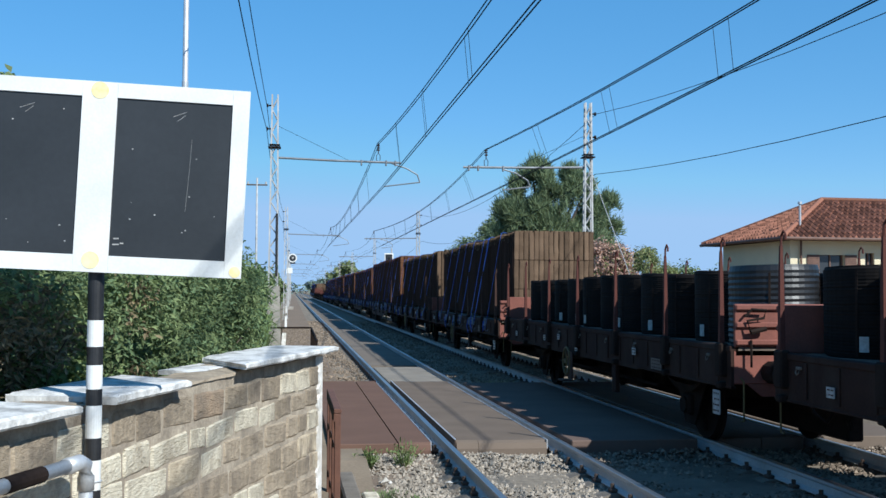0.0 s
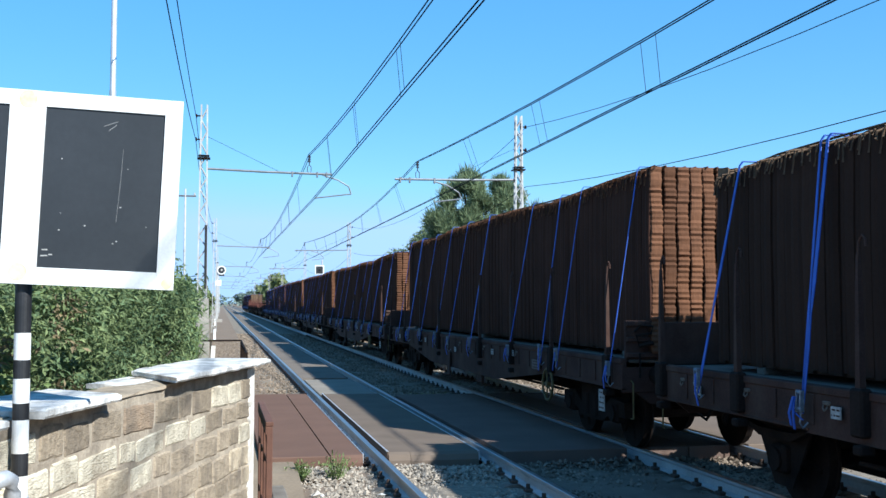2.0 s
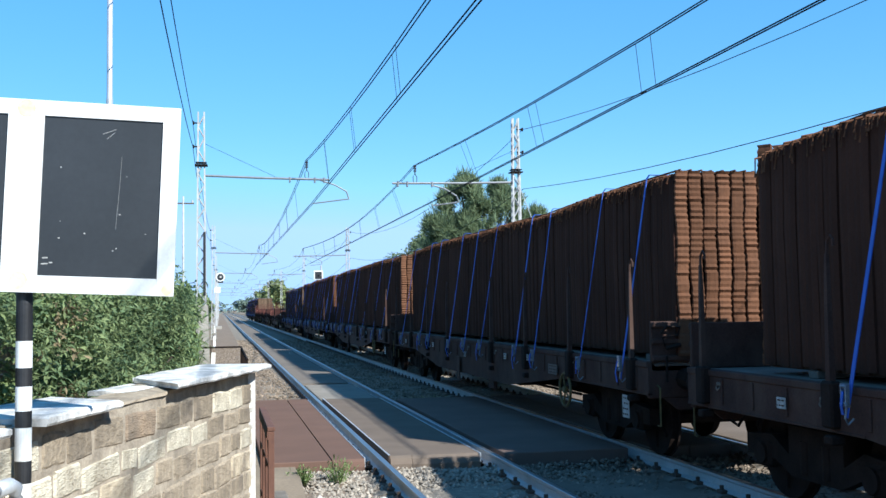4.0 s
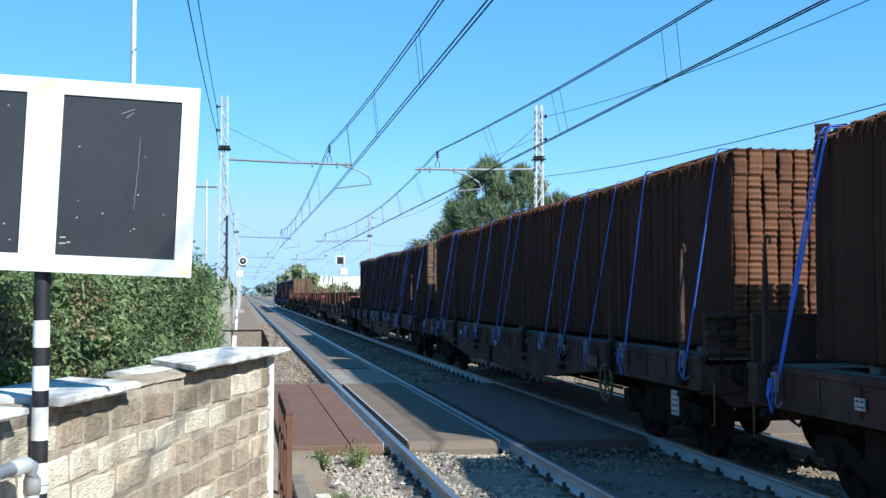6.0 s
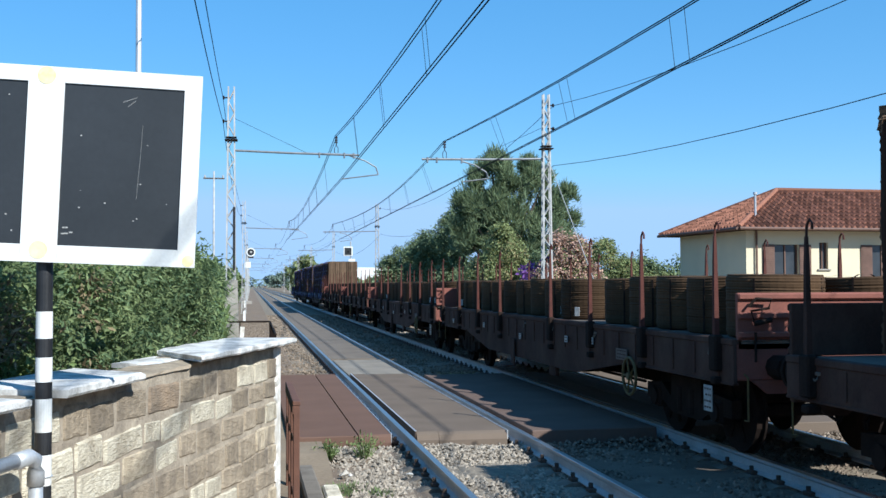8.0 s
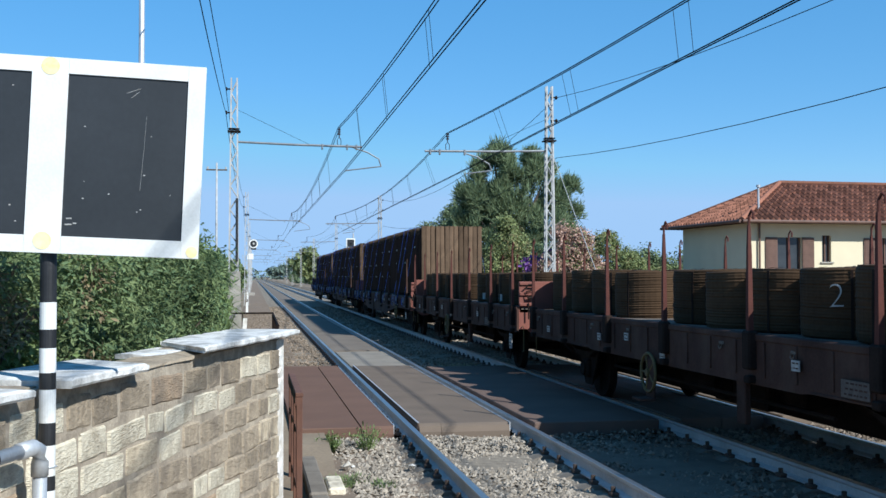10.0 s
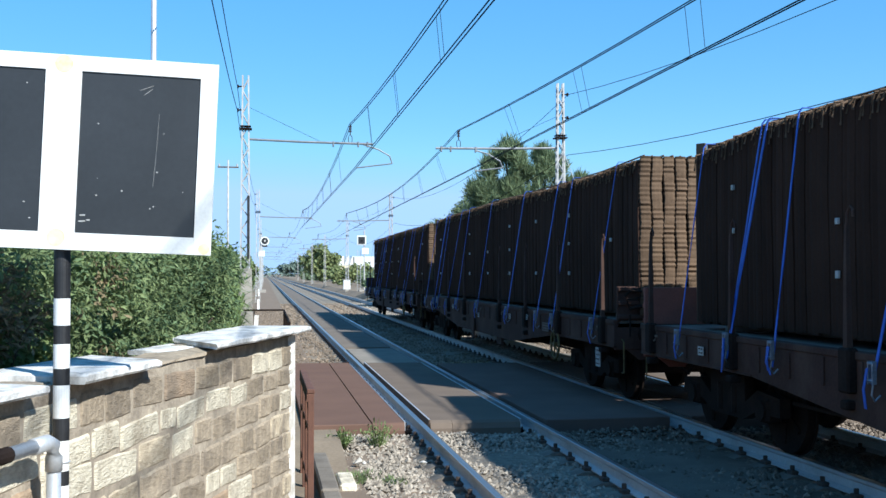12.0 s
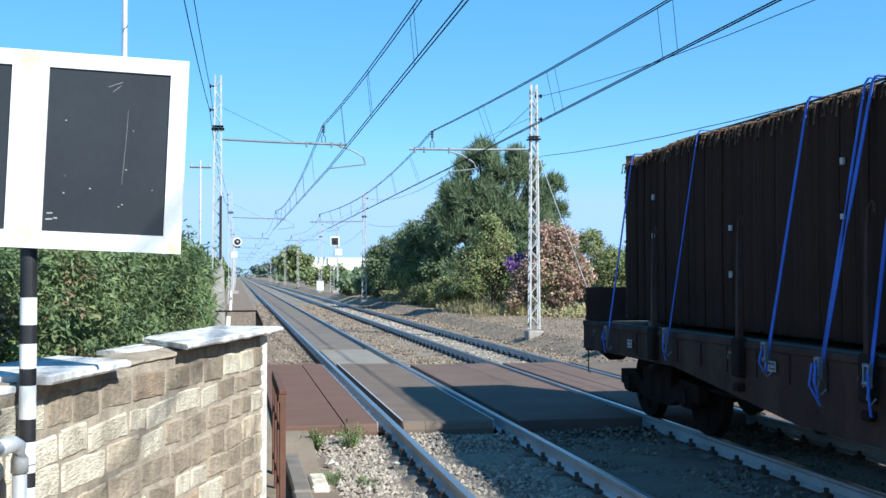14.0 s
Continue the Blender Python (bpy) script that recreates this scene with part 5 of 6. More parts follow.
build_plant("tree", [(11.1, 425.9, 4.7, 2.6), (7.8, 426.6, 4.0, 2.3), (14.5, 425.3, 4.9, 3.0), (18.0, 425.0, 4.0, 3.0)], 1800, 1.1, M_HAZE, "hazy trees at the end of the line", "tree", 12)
build_plant("tree", [(-1.3, 97.1, 2.3, 0.8), (-2.0, 97.2, 2.8, 1.0), (-3.3, 97.5, 2.8, 1.3), (-4.5, 97.0, 2.4, 1.6)], 2200, 0.36, M_LEAF, "green lineside bush beyond the mast", "shrub", 13)
build_plant("tree", [(-7.3, 27.8, 6.9, 0.7), (-7.8, 27.9, 6.6, 1.0), (-8.6, 28.1, 6.2, 1.4), (-9.4, 28.0, 5.2, 1.7), (-8.4, 28.0, 4.4, 1.6)], 3000, 0.24, M_LEAF, "green tree rising behind the hedge", "tree", 14)


build_plant("tree", [(13.2, 68.5, 4.9, 1.7), (12.3, 71.5, 4.0, 1.6), (14.4, 67.0, 5.6, 1.6), (13.4, 69.5, 2.6, 1.8), (12.0, 73.0, 2.4, 1.5)], 34000, 0.15, M_LEAF_SHADY, "dense dark tree in front of the lineside scrub", "tree", 21, (13.4, 69.5, 0.0))
build_plant("shrub", [(11.6, 57.5, 1.0, 0.8), (12.3, 56.5, 1.3, 0.9), (11.2, 60.0, 0.8, 0.8), (11.0, 63.5, 0.8, 0.8)], 12000, 0.11, M_LEAF_FAR, "low olive scrub along the foot of the bank", "shrub", 22, group="lineside shrubs", fruit=(M_DRYGRASS, 0.4))


ROW = random.Random(77)
for y_ in (40, 48, 57, 67, 80, 95, 112, 132, 156, 185):
    q_ = 0.55 + y_ / 260
    build_plant("shrub", [(-1.9 - ROW.uniform(0, 0.8) - 1.2 * k, y_ + ROW.uniform(-2, 2), ROW.uniform(0.9, 1.9), ROW.uniform(0.9, 1.4)) for k in range(4)], 3200, 0.16 * q_ + 0.12, M_LEAF, "green lineside shrub beyond the hedge", "shrub", 100 + y_, group="lineside shrubs")
for y_ in (103, 118, 138, 175, 195, 260, 300, 350):
    q_ = 0.55 + y_ / 260
    build_plant("shrub", [(12.5 + ROW.uniform(0, 1.0) + (1.4 + y_ / 140) * k, y_ + ROW.uniform(-2, 4), ROW.uniform(0.6, 1.0 + y_ / 260), ROW.uniform(0.9, 1.0 + y_ / 260)) for k in range(6)], 3600, 0.16 * q_ + 0.14, M_LEAF_FAR if y_ % 2 else M_LEAF_DARK, "green scrub beside the farther track", "shrub", 100 + y_, group="lineside shrubs")
for x_, y_ in ((16.5, 66), (19.5, 70), (15.0, 82), (18.0, 88), (22.0, 60), (26.0, 58)):
    build_plant("shrub", [(x_ + ROW.uniform(-2, 2), y_ + ROW.uniform(-1.5, 1.5), ROW.uniform(0.6, 2.6), ROW.uniform(1.1, 1.6)) for k in range(6)], 12000, 0.15, M_LEAF_SHADY, "dense dark green scrub behind the shrubs", "shrub", 300 + y_, group="lineside shrubs")


def build_far_woods():
    s = Shape()
    rnd = random.Random(5)
    for k in range(2600):
        x = rnd.uniform(-260, 330)
        y = 700 + rnd.uniform(0, 60)
        h = 6.0 + 3.0 * noise.noise((x * 0.03, 0, 7))
        leaves(s, [(x, y, rnd.uniform(0.0, h))], 2.6, 0, 0.6, rnd)
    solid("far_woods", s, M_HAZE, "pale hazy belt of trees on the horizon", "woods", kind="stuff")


build_far_woods()


def build_undergrowth():
    rnd = random.Random(91)
    for mat, n, h, label in ((M_LEAF_FAR, 2500, 0.4, "low green undergrowth at the foot of the shrubs"), (M_DRYGRASS, 5000, 0.4, "straw-coloured undergrowth at the foot of the shrubs"), (M_LEAF_BROWN, 6500, 0.12, "brown leaf litter under the shrubs")):
        s = Shape()
        spots = []
        while len(spots) < n:
            y = rnd.uniform(43, 100)
            x = 10.6 + (y - 43) * 0.01 + abs(rnd.gauss(0, 4.5))
            if noise.noise((x * 0.5, y * 0.35, 5)) + rnd.uniform(-0.3, 0.3) + 0.12 * (x - 11.5) > 0.0:
                spots.append((x, y, 0.03 + rnd.random() * h, 0.3, -0.6, 0.6))
        leaves(s, spots, 0.26, -0.3, 0.22, rnd)
        solid("undergrowth", s, mat, label, "undergrowth", kind="stuff")


build_undergrowth()


def wall_x(y):
    return 0.23 - (8.67 - y) * 0.3211


def build_hedge():
    rnd = random.Random(21)

    def edge(y):
        return wall_x(y) - 0.62 if y < 8.9 else min(-0.35, -0.08 - 0.03 * y) - 0.03 * max(0.0, y - 22)

    def height(x, y):
        return 1.93 + 0.022 * max(0, y - 6) + 0.45 * noise.noise((x * 0.7, y * 0.45, 2)) + 0.28 * noise.noise((x * 2.0, y * 1.6, 5))
    groups = {"leaf": [], "light": [], "brown": [], "deep": []}

    def fill(n, y0, y1, deep, q):
        """Short sprays of leaves over an uneven face with hollows."""
        done = 0
        while done < n:
            y = rnd.uniform(y0, y1)
            d = rnd.random() ** 2.0 * deep
            h = height(-d, y)
            if rnd.random() < 0.66:
                z = rnd.uniform(0.0, 1.03) * h
                lump = noise.noise((y * 1.0, z * 1.3, 4)) + 0.6 * noise.noise((y * 2.7, z * 3.1, 14))
                x = edge(y) + (0.10 if y < 10.5 else 0.0) - 0.35 * rnd.random() ** 1.5 - 0.42 * max(-0.25, lump) - (0.38 if y < 11 else 1.0) * (z / h) ** 2.5
            else:
                x, z, lump = edge(y) - d - (0.0 if y < 11 else 0.7), h + 0.10 - 0.45 * rnd.random() ** 1.4, 0
            k = noise.noise((x * 0.8, y * 0.9, z * 0.9 + 11)) + 0.4 * noise.noise((x * 3, y * 2.6, z * 2.6))
            g = "brown" if k > (0.2 if y < 7.6 else 0.40) and y < 9.0 else "light" if noise.noise((y * 0.7, z * 0.9, 31)) + 0.4 * rnd.random() > (0.12 if z < 1.55 and y < 7.5 else 0.36) else "deep" if rnd.random() < 0.35 else "leaf"
            o, a = Vector((x, y, z)), rnd.uniform(0, 6.283)
            ax = Vector((math.cos(a) + 0.5, math.sin(a) - 0.2, rnd.uniform(-0.3, 1.1))).normalized()
            for m in range(7):
                p = o + ax * (q * 0.55 * m) + Vector((rnd.uniform(-1, 1), rnd.uniform(-1, 1), rnd.uniform(-1, 1))) * q * 0.45
                groups[g].append((p.x, p.y, p.z, ax.x + rnd.uniform(-1, 1), ax.y + rnd.uniform(-1, 1), rnd.uniform(0.1, 1.2)))
                done += 1
    fill(135000, 4.4, 10.5, 2.4, 0.045)
    near = {k: list(v) for k, v in groups.items()}
    for v in groups.values():
        v.clear()
    fill(85000, 10.5, 32.5, 2.8, 0.085)
    t = thing("hedge", pose(0, 0, 0), "overgrown green hedge with withered brown patches behind the wall", "hedge", kind="stuff")
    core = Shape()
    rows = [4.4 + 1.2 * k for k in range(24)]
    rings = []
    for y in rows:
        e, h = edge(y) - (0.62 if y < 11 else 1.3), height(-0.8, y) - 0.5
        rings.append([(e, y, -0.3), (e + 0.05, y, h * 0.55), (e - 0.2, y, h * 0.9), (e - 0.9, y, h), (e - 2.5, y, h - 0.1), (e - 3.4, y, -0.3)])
    core.loft(rings)
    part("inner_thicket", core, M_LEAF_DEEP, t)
    for key, mat in (("leaf", M_LEAF), ("light", M_LEAF_LIGHT), ("brown", M_LEAF_BROWN), ("deep", M_LEAF_DEEP)):
        s = Shape()
        leaves(s, near[key], 0.060 if key == "light" else 0.052, 0.1, 0.24 if key == "light" else 0.17, rnd)
        leaves(s, groups[key], 0.095, 0.1, 0.16, rnd)
        tagged(part("foliage", s, mat, t), kind="stuff")
    tw = Shape()
    for _ in range(70):
        y = rnd.uniform(5, 13)
        p = Vector((edge(y) - 0.3, y, rnd.uniform(0.4, 1.7)))
        d = Vector((rnd.uniform(0, 0.4), rnd.uniform(-0.7, 0.7), rnd.uniform(0.1, 0.6)))
        tw.tube([p, p + d * 0.5, p + d * 0.9 + Vector((0, 0.1, -0.05))], [0.009, 0.006, 0.003], 5)
    part("twigs", tw, M_BARK, t, "bare grey-brown twigs")
    r = Shape()
    for _ in range(4200):
        y = rnd.uniform(13, 30)
        x, a = edge(y) - rnd.uniform(-0.12, 1.0), rnd.uniform(0, 6.283)
        h = rnd.uniform(1.2, 2.7)
        b = Vector((x, y, h * rnd.uniform(0.2, 0.75)))
        d = Vector((math.cos(a), math.sin(a), 0))
        u = Vector((-math.sin(a), math.cos(a), 0)) * 0.022
        q = b + d * 0.16 + Vector((0, 0, 0.38))
        e = b + d * 0.46 + Vector((0, 0, 0.42 + rnd.uniform(-0.25, 0.15)))
        r.add([b - u, b + u, q + u, q - u, e], [(0, 1, 2, 3), (3, 2, 4)])
    tagged(part("reeds", r, M_LEAF_LIGHT, t, "bright green reed blades"), kind="stuff")


build_hedge()


def tuft(name, x, y, z, n, h, mat, label, seed, spread=0.16):
    rnd = random.Random(seed)
    s = Shape()
    for _ in range(n):
        a, q = rnd.uniform(0, 6.283), rnd.random() ** 0.7 * spread
        b = Vector((x + q * math.cos(a) * 0.6, y + q * math.sin(a) * 0.6, z - 0.02))
        d = Vector((math.cos(a), math.sin(a), 0)) * rnd.uniform(0.2, 0.75) * h
        u = Vector((-math.sin(a), math.cos(a), 0)) * rnd.uniform(0.004, 0.009)
        k = h * rnd.uniform(0.5, 1.1)
        m1, e = b + d * 0.35 + Vector((0, 0, k * 0.65)), b + d + Vector((0, 0, k))
        s.add([b - u, b + u, m1 + u, m1 - u, e], [(0, 1, 2, 3), (3, 2, 4)])
    solid(name, s, mat, label, "weed", "lineside weeds")


def leafy_weed(x, y, z, r, h, seed, label):
    rnd = random.Random(seed)
    s = Shape()
    for _ in range(26):
        a, q = rnd.uniform(0, 6.283), rnd.random() ** 0.6 * r
        top = Vector((x + q * math.cos(a), y + q * math.sin(a), z + h * rnd.uniform(0.6, 1.0) * (1 - 0.45 * q / r)))
        foot = Vector((x + q * 0.3 * math.cos(a), y + q * 0.3 * math.sin(a), z - 0.03))
        s.tube([foot, foot.lerp(top, 0.5) + Vector((0, 0, 0.03)), top], [0.005, 0.004, 0.002], 4)
        for k in range(9):
            f = 0.25 + 0.75 * k / 8
            leaves(s, [tuple(foot.lerp(top, f))], 0.06, -0.5, 0.16, rnd)
    solid("weed", s, M_LEAF_LIGHT, label, "weed", "lineside weeds")


leafy_weed(0.93, 12.75, -0.16, 0.20, 0.24, 31, "yellow-green weed in the ballast by the crossing")
leafy_weed(1.37, 12.75, -0.15, 0.27, 0.32, 32, "bushy yellow-green weed in the ballast by the crossing")
tuft("weed", 0.95, 10.9, -0.22, 200, 0.10, M_LEAF, "low green grass patch in the gravel", 33, 0.45)
tuft("weed", 1.3, 10.6, -0.2, 90, 0.08, M_LEAF, "low green clover in the gravel", 34, 0.25)
tuft("weed", 4.5, 22.9, -0.2, 200, 0.2, M_DRYGRASS, "dry grass between the tracks", 35, 0.9)
for k_ in range(26):
    tuft("dry_grass", random.uniform(10.5, 15), random.uniform(44, 74), 0.05, 150, 0.75, M_DRYGRASS, "tufts of tall straw-coloured grass", 50 + k_, 1.6)
scatter_stones("white_stone", [(1.02, 11.62, -0.17, 0.07), (1.1, 11.7, -0.19, 0.03), (1.72, 11.4, -0.15, 0.05)], "a few white stones lying in the gravel", M_LIME)


# ---- the stone wall ----
def build_wall():
    w = thing("wall_boundary", pose(0.23, 8.67, 0, 0, 0, 180 - 17.8), "boundary wall of squared tuff blocks under marble coping slabs", "wall", kind="structure")
    # along +y of the wall from its end towards the camera; its face looks to -x
    rnd = random.Random(8)
    thick, top = 0.34, 1.42
    part("core", Shape().box(0.007, thick, 0.02, 10.2, -0.4, top), M_MORTAR, w, "old grey-brown mortar")
    part("limewash", Shape().loft([[(-0.012, 0.0, z), (0.02, -0.006, z), (thick * 0.9, -0.006, z), (thick * 0.9, 0.02, z), (0.014, 0.09 + 0.09 * rnd.random(), z), (-0.002 - 0.010 * rnd.random(), 0.05 + 0.08 * rnd.random(), z)] for z in [-0.38 + 0.045 * k for k in range(41)]]), M_LIME, w, "flaking white limewash on the wall's end")
    variants = []
    nx, nz = 7, 5
    for v in range(14):
        # a squared stone: flat dressed face, worn rim, corners knocked off
        s = Shape()
        grid = []
        knock = [rnd.uniform(0.0, 0.10) for _ in range(4)]
        for j in range(nz):
            for i in range(nx):
                fy, fz = (0, 0.05, 0.25, 0.5, 0.75, 0.95, 1)[i], (0, 0.10, 0.5, 0.90, 1)[j]
                rim = i in (0, nx - 1) or j in (0, nz - 1)
                corner = i in (0, nx - 1) and j in (0, nz - 1)
                py, pz = fy + rnd.uniform(-0.012, 0.012), fz + rnd.uniform(-0.025, 0.025)
                if corner:
                    k = knock[(i > 0) * 2 + (j > 0)]
                    py += k if i == 0 else -k
                    pz += k * 1.3 if j == 0 else -k * 1.3
                grid.append((rnd.uniform(0.010, 0.016) if rim else rnd.uniform(-0.006, 0.003), min(1, max(0, py)), min(1, max(0, pz))))
        back = [(0.08, y, z) for y, z in ((0.02, 0.02), (0.98, 0.02), (0.98, 0.98), (0.02, 0.98))]
        f = [(j * nx + i, j * nx + i + 1, (j + 1) * nx + i + 1, (j + 1) * nx + i) for j in range(nz - 1) for i in range(nx - 1)]
        k = nx * nz
        edge_b, edge_t = list(range(nx)), list(range(nx * (nz - 1), nx * nz))
        edge_l, edge_r = [j * nx for j in range(nz)], [j * nx + nx - 1 for j in range(nz)]
        f += [tuple(edge_b[::-1]) + (k, k + 1), tuple(edge_t) + (k + 2, k + 3), tuple(edge_l) + (k + 3, k), tuple(edge_r[::-1]) + (k + 1, k + 2)]
        s.add(grid + back, f)
        variants.append(s)
    meshes = {m: [mesh_of("block", s, m) for s in variants] for m in (M_TUFF, M_TUFF_DARK, M_TUFF_RED, M_TUFF_TAN)}
    z = -0.36
    row = 0
    while z < top - 0.08:
        h = rnd.uniform(0.148, 0.195)
        h = min(h, top - z)
        y = 0.08 if row % 2 else 0.11
        first = True
        while y < 8.2:
            ln = rnd.uniform(0.24, 0.52) * (0.6 if first and row % 2 else 1)
            first = False
            k = noise.noise((y * 0.55, z * 1.5, 3.3))
            m = M_TUFF_DARK if k + rnd.uniform(-0.3, 0.3) > 0.16 or (z > top - 0.28 and rnd.random() < 0.35) else M_TUFF_RED if rnd.random() < 0.05 else M_TUFF if rnd.random() < 0.68 else M_TUFF_TAN
            if z + h > top - 0.05 and 2.2 < y + ln / 2 < 3.1:
                # two large stones show where the coping is broken away
                m = M_TUFF_DARK if y + ln / 2 < 2.62 else M_TUFF
            b = part("block", rnd.choice(meshes[m]), None, w)
            gap = rnd.uniform(0.006, 0.020)
            lift = 0.010 * noise.noise((y * 0.8, row * 3.7, 1)) + rnd.uniform(-0.005, 0.005)
            b.matrix_basis = Matrix.Translation((rnd.uniform(-0.005, 0.004), y + gap / 2, z + gap / 2 + lift)) @ Matrix.Diagonal((1, ln - gap, h - gap * 0.9 + rnd.uniform(-0.014, 0.006), 1)) @ pose(0, 0, 0, rnd.uniform(-2.2, 2.2))
            y += ln
        z += h
        row += 1
    # marble coping; the slab on the end lies one bed higher; broken ends run askew
    for ya, yb, yc, yd, zt, th, nm in ((-0.13, -0.10, 2.05, 1.50, 1.497, 0.046, "cracked marble coping slab on the wall's end"), (2.92, 2.66, 3.80, 3.84, 1.464, 0.048, "marble coping slab with a broken end"),
                                       (4.12, 4.00, 6.6, 6.6, 1.456, 0.05, "marble coping slab"), (6.62, 6.62, 9.6, 9.6, 1.46, 0.048, "marble coping slab")):
        n = 26
        rings = []
        for k in range(n + 1):
            f = k / n
            jag = 0.03 * noise.noise((f * 31.0, zt * 9, 4)) if k in (0, n) else 0
            y_f, y_b = ya + (yc - ya) * f + jag, yb + (yd - yb) * f - jag
            j = 0.020 * noise.noise((y_f * 4.1, zt, 2)) + 0.012 * noise.noise((y_f * 11.0, zt, 6))
            xa, xb = -0.115 + j, 0.43 - j
            e = 0.010 + 0.005 * noise.noise((y_f * 7, 1, zt))
            sink = 0.012 if k in (0, n) else 0.004 * noise.noise((y_f * 3, zt, 8))
            rings.append([(xa + e, y_f, zt - th), (xb - e, y_b, zt - th), (xb, y_b, zt - th + 0.012), (xb, y_b, zt - e), (xb - e, y_b, zt - sink), (xa + e, y_f, zt - sink), (xa, y_f, zt - e - sink * 0.5), (xa, y_f, zt - th + 0.012)])
        part("coping_slab", Shape().loft(rings), M_MARBLE, w, nm)
    part("broken_slab", Shape().loft([[(0.12, y, 1.418), (0.45, y, 1.418), (0.45, y, 1.446), (0.12 + q, y, 1.448)] for y, q in ((1.45, 0.0), (1.75, 0.03), (1.95, 0.1), (2.14, 0.22))]), M_MARBLE, w, "grey fragment of an older slab under the coping")
    part("bedding", Shape().box(0.02, 0.36, 0.02, 1.7, top, 1.4515, 0.01), M_MORTAR, w)
    part("rubble_top", Shape().loft([[(-0.008 + 0.02 * noise.noise((y * 9, 2, 2)), y, top - 0.01), (0.33, y, top - 0.02), (0.33, y, h - 0.012), (0.12, y, h), (0.0 + 0.02 * noise.noise((y * 8, 5, 2)), y, h - 0.012)]
                                     for y, h in [(1.71 + 0.11 * k, 1.447 + 0.008 * noise.noise((k * 0.9, 0, 0)) - 0.0016 * k) for k in range(13)]]), M_TUFF_DARK, w, "raw wall top between two coping slabs")
    part("bedding", Shape().box(0.05, 0.34, 2.63, 9.5, top, 1.428), M_MORTAR, w)
    return w


build_wall()


# ---- the board on its striped post ----
def build_board():
    t = thing("crossing_board", pose(-0.912, 4.93, -0.25, 0, 0, -1.0), "white-framed board with two black panels on a striped post", "sign", "")
    part("post_core", Shape().disc((0, 0, 1.47), "z", 0.0335, 2.95, 18), M_BLACK, t)
    # painted bands, from the black head downwards
    bands = [2.065, 1.944, 1.86, 1.75, 1.675, 1.527, 1.426, 1.29, 1.225, 1.09, 0.99, 0.86, 0.77, 0.64, 0.55, 0.42, 0.33, 0.2, 0.1]
    for k, (z1, z0) in enumerate(zip(bands, bands[1:])):
        white = k % 2 == 0
        part("stripe", Shape().disc((0, 0, (z0 + z1) / 2), "z", 0.0365, z1 - z0, 20), M_WHITE if white else M_BLACK, t, "white stripe" if white else "black stripe")
    part("post_top", Shape().disc((0, 0, 2.2), "z", 0.0362, 0.268, 20), M_BLACK, t, "black post head under the board")
    zb, zc, hw = 2.285, 3.16, 0.678
    tilt = Matrix.Translation((0, 0, 2.7)) @ pose(0, 0, 0, 0, 2.3, 0) @ Matrix.Translation((0, 0, -2.7))

    def slab(x0, x1, y0, y1, z0, z1, mat, name, label, bev=0.0008):
        return part(name, Shape().box(x0, x1, y0, y1, z0, z1, bev), mat, t, label, tilt)
    back = slab(-hw + 0.01, hw - 0.01, -0.056, -0.046, zb + 0.01, zc - 0.01, M_GALV, "backing", "sheet-metal back")
    for xa, xb, nm in ((-hw, -hw + 0.078, "frame_side"), (-0.078, 0.078, "frame_centre"), (hw - 0.078, hw, "frame_side")):
        slab(xa, xb, -0.074, -0.0565, zb, zc, M_WHITE, nm, "thick white painted frame bar")
    for za, zz in ((zb, zb + 0.078), (zc - 0.07, zc)):
        for xa, xb in ((-hw + 0.0785, -0.0785), (0.0785, hw - 0.0785)):
            slab(xa, xb, -0.0735, -0.0565, za, zz, M_WHITE, "frame_rail", "thick white painted frame bar")
    for xa, xb in ((-hw + 0.0785, -0.0785), (0.0785, hw - 0.0785)):
        p = slab(xa, xb, -0.0655, -0.0565, zb + 0.0785, zc - 0.0705, M_BLACKBOARD, "panel", "faded black enamel panel with scratches", 0.001)
        c = Shape()
        rnd = random.Random(int(xa * 100) + 7)
        for _ in range(9):
            x, zq, q = rnd.uniform(xa + 0.03, xb - 0.03), rnd.uniform(zb + 0.1, zc - 0.1), rnd.uniform(0.0015, 0.004)
            c.box(x - q, x + q, -0.0668, -0.0657, zq - q * 0.7, zq + q * 0.7)
        for _ in range(5):
            x, zq = xa + rnd.uniform(0.015, 0.06), zb + rnd.uniform(0.09, 0.16)
            c.box(x - 0.007, x + 0.008, -0.0668, -0.0657, zq - 0.003, zq + 0.003)
        xs = xa + (xb - xa) * 0.66
        if xa > 0:
            c.tube([(xs, -0.0658, zc - 0.24), (xs - 0.004, -0.0658, zc - 0.38), (xs - 0.014, -0.0658, zb + 0.30)], 0.0005, 4)
        c.tube([(xs - 0.09, -0.0662, zc - 0.14), (xs - 0.03, -0.0662, zc - 0.115)], 0.0012, 4).tube([(xs - 0.07, -0.0662, zc - 0.16), (xs - 0.035, -0.0662, zc - 0.13)], 0.001, 4)
        tagged(part("scratch", c, M_PLATE, p, "pale chips and scratches"), kind="stuff")
    for zz in (zb + 0.055, zc - 0.04):
        part("bolt_stain", Shape().disc((0, -0.0742, zz), "y", 0.04, 0.003, 16), M_YELLOW, t, "yellowed stain round a bolt", tilt)
    part("bolt_stain", Shape().disc((hw - 0.03, -0.0742, zb + 0.03), "y", 0.026, 0.003, 14), M_YELLOW, t, "yellowed stain in the frame's corner", tilt)
    for zz in (zb + 0.2, zc - 0.2):
        part("clamp", Shape().box(-0.06, 0.06, -0.047, 0.045, zz - 0.02, zz + 0.02, 0.006), M_GALV, t, "steel clamp band")
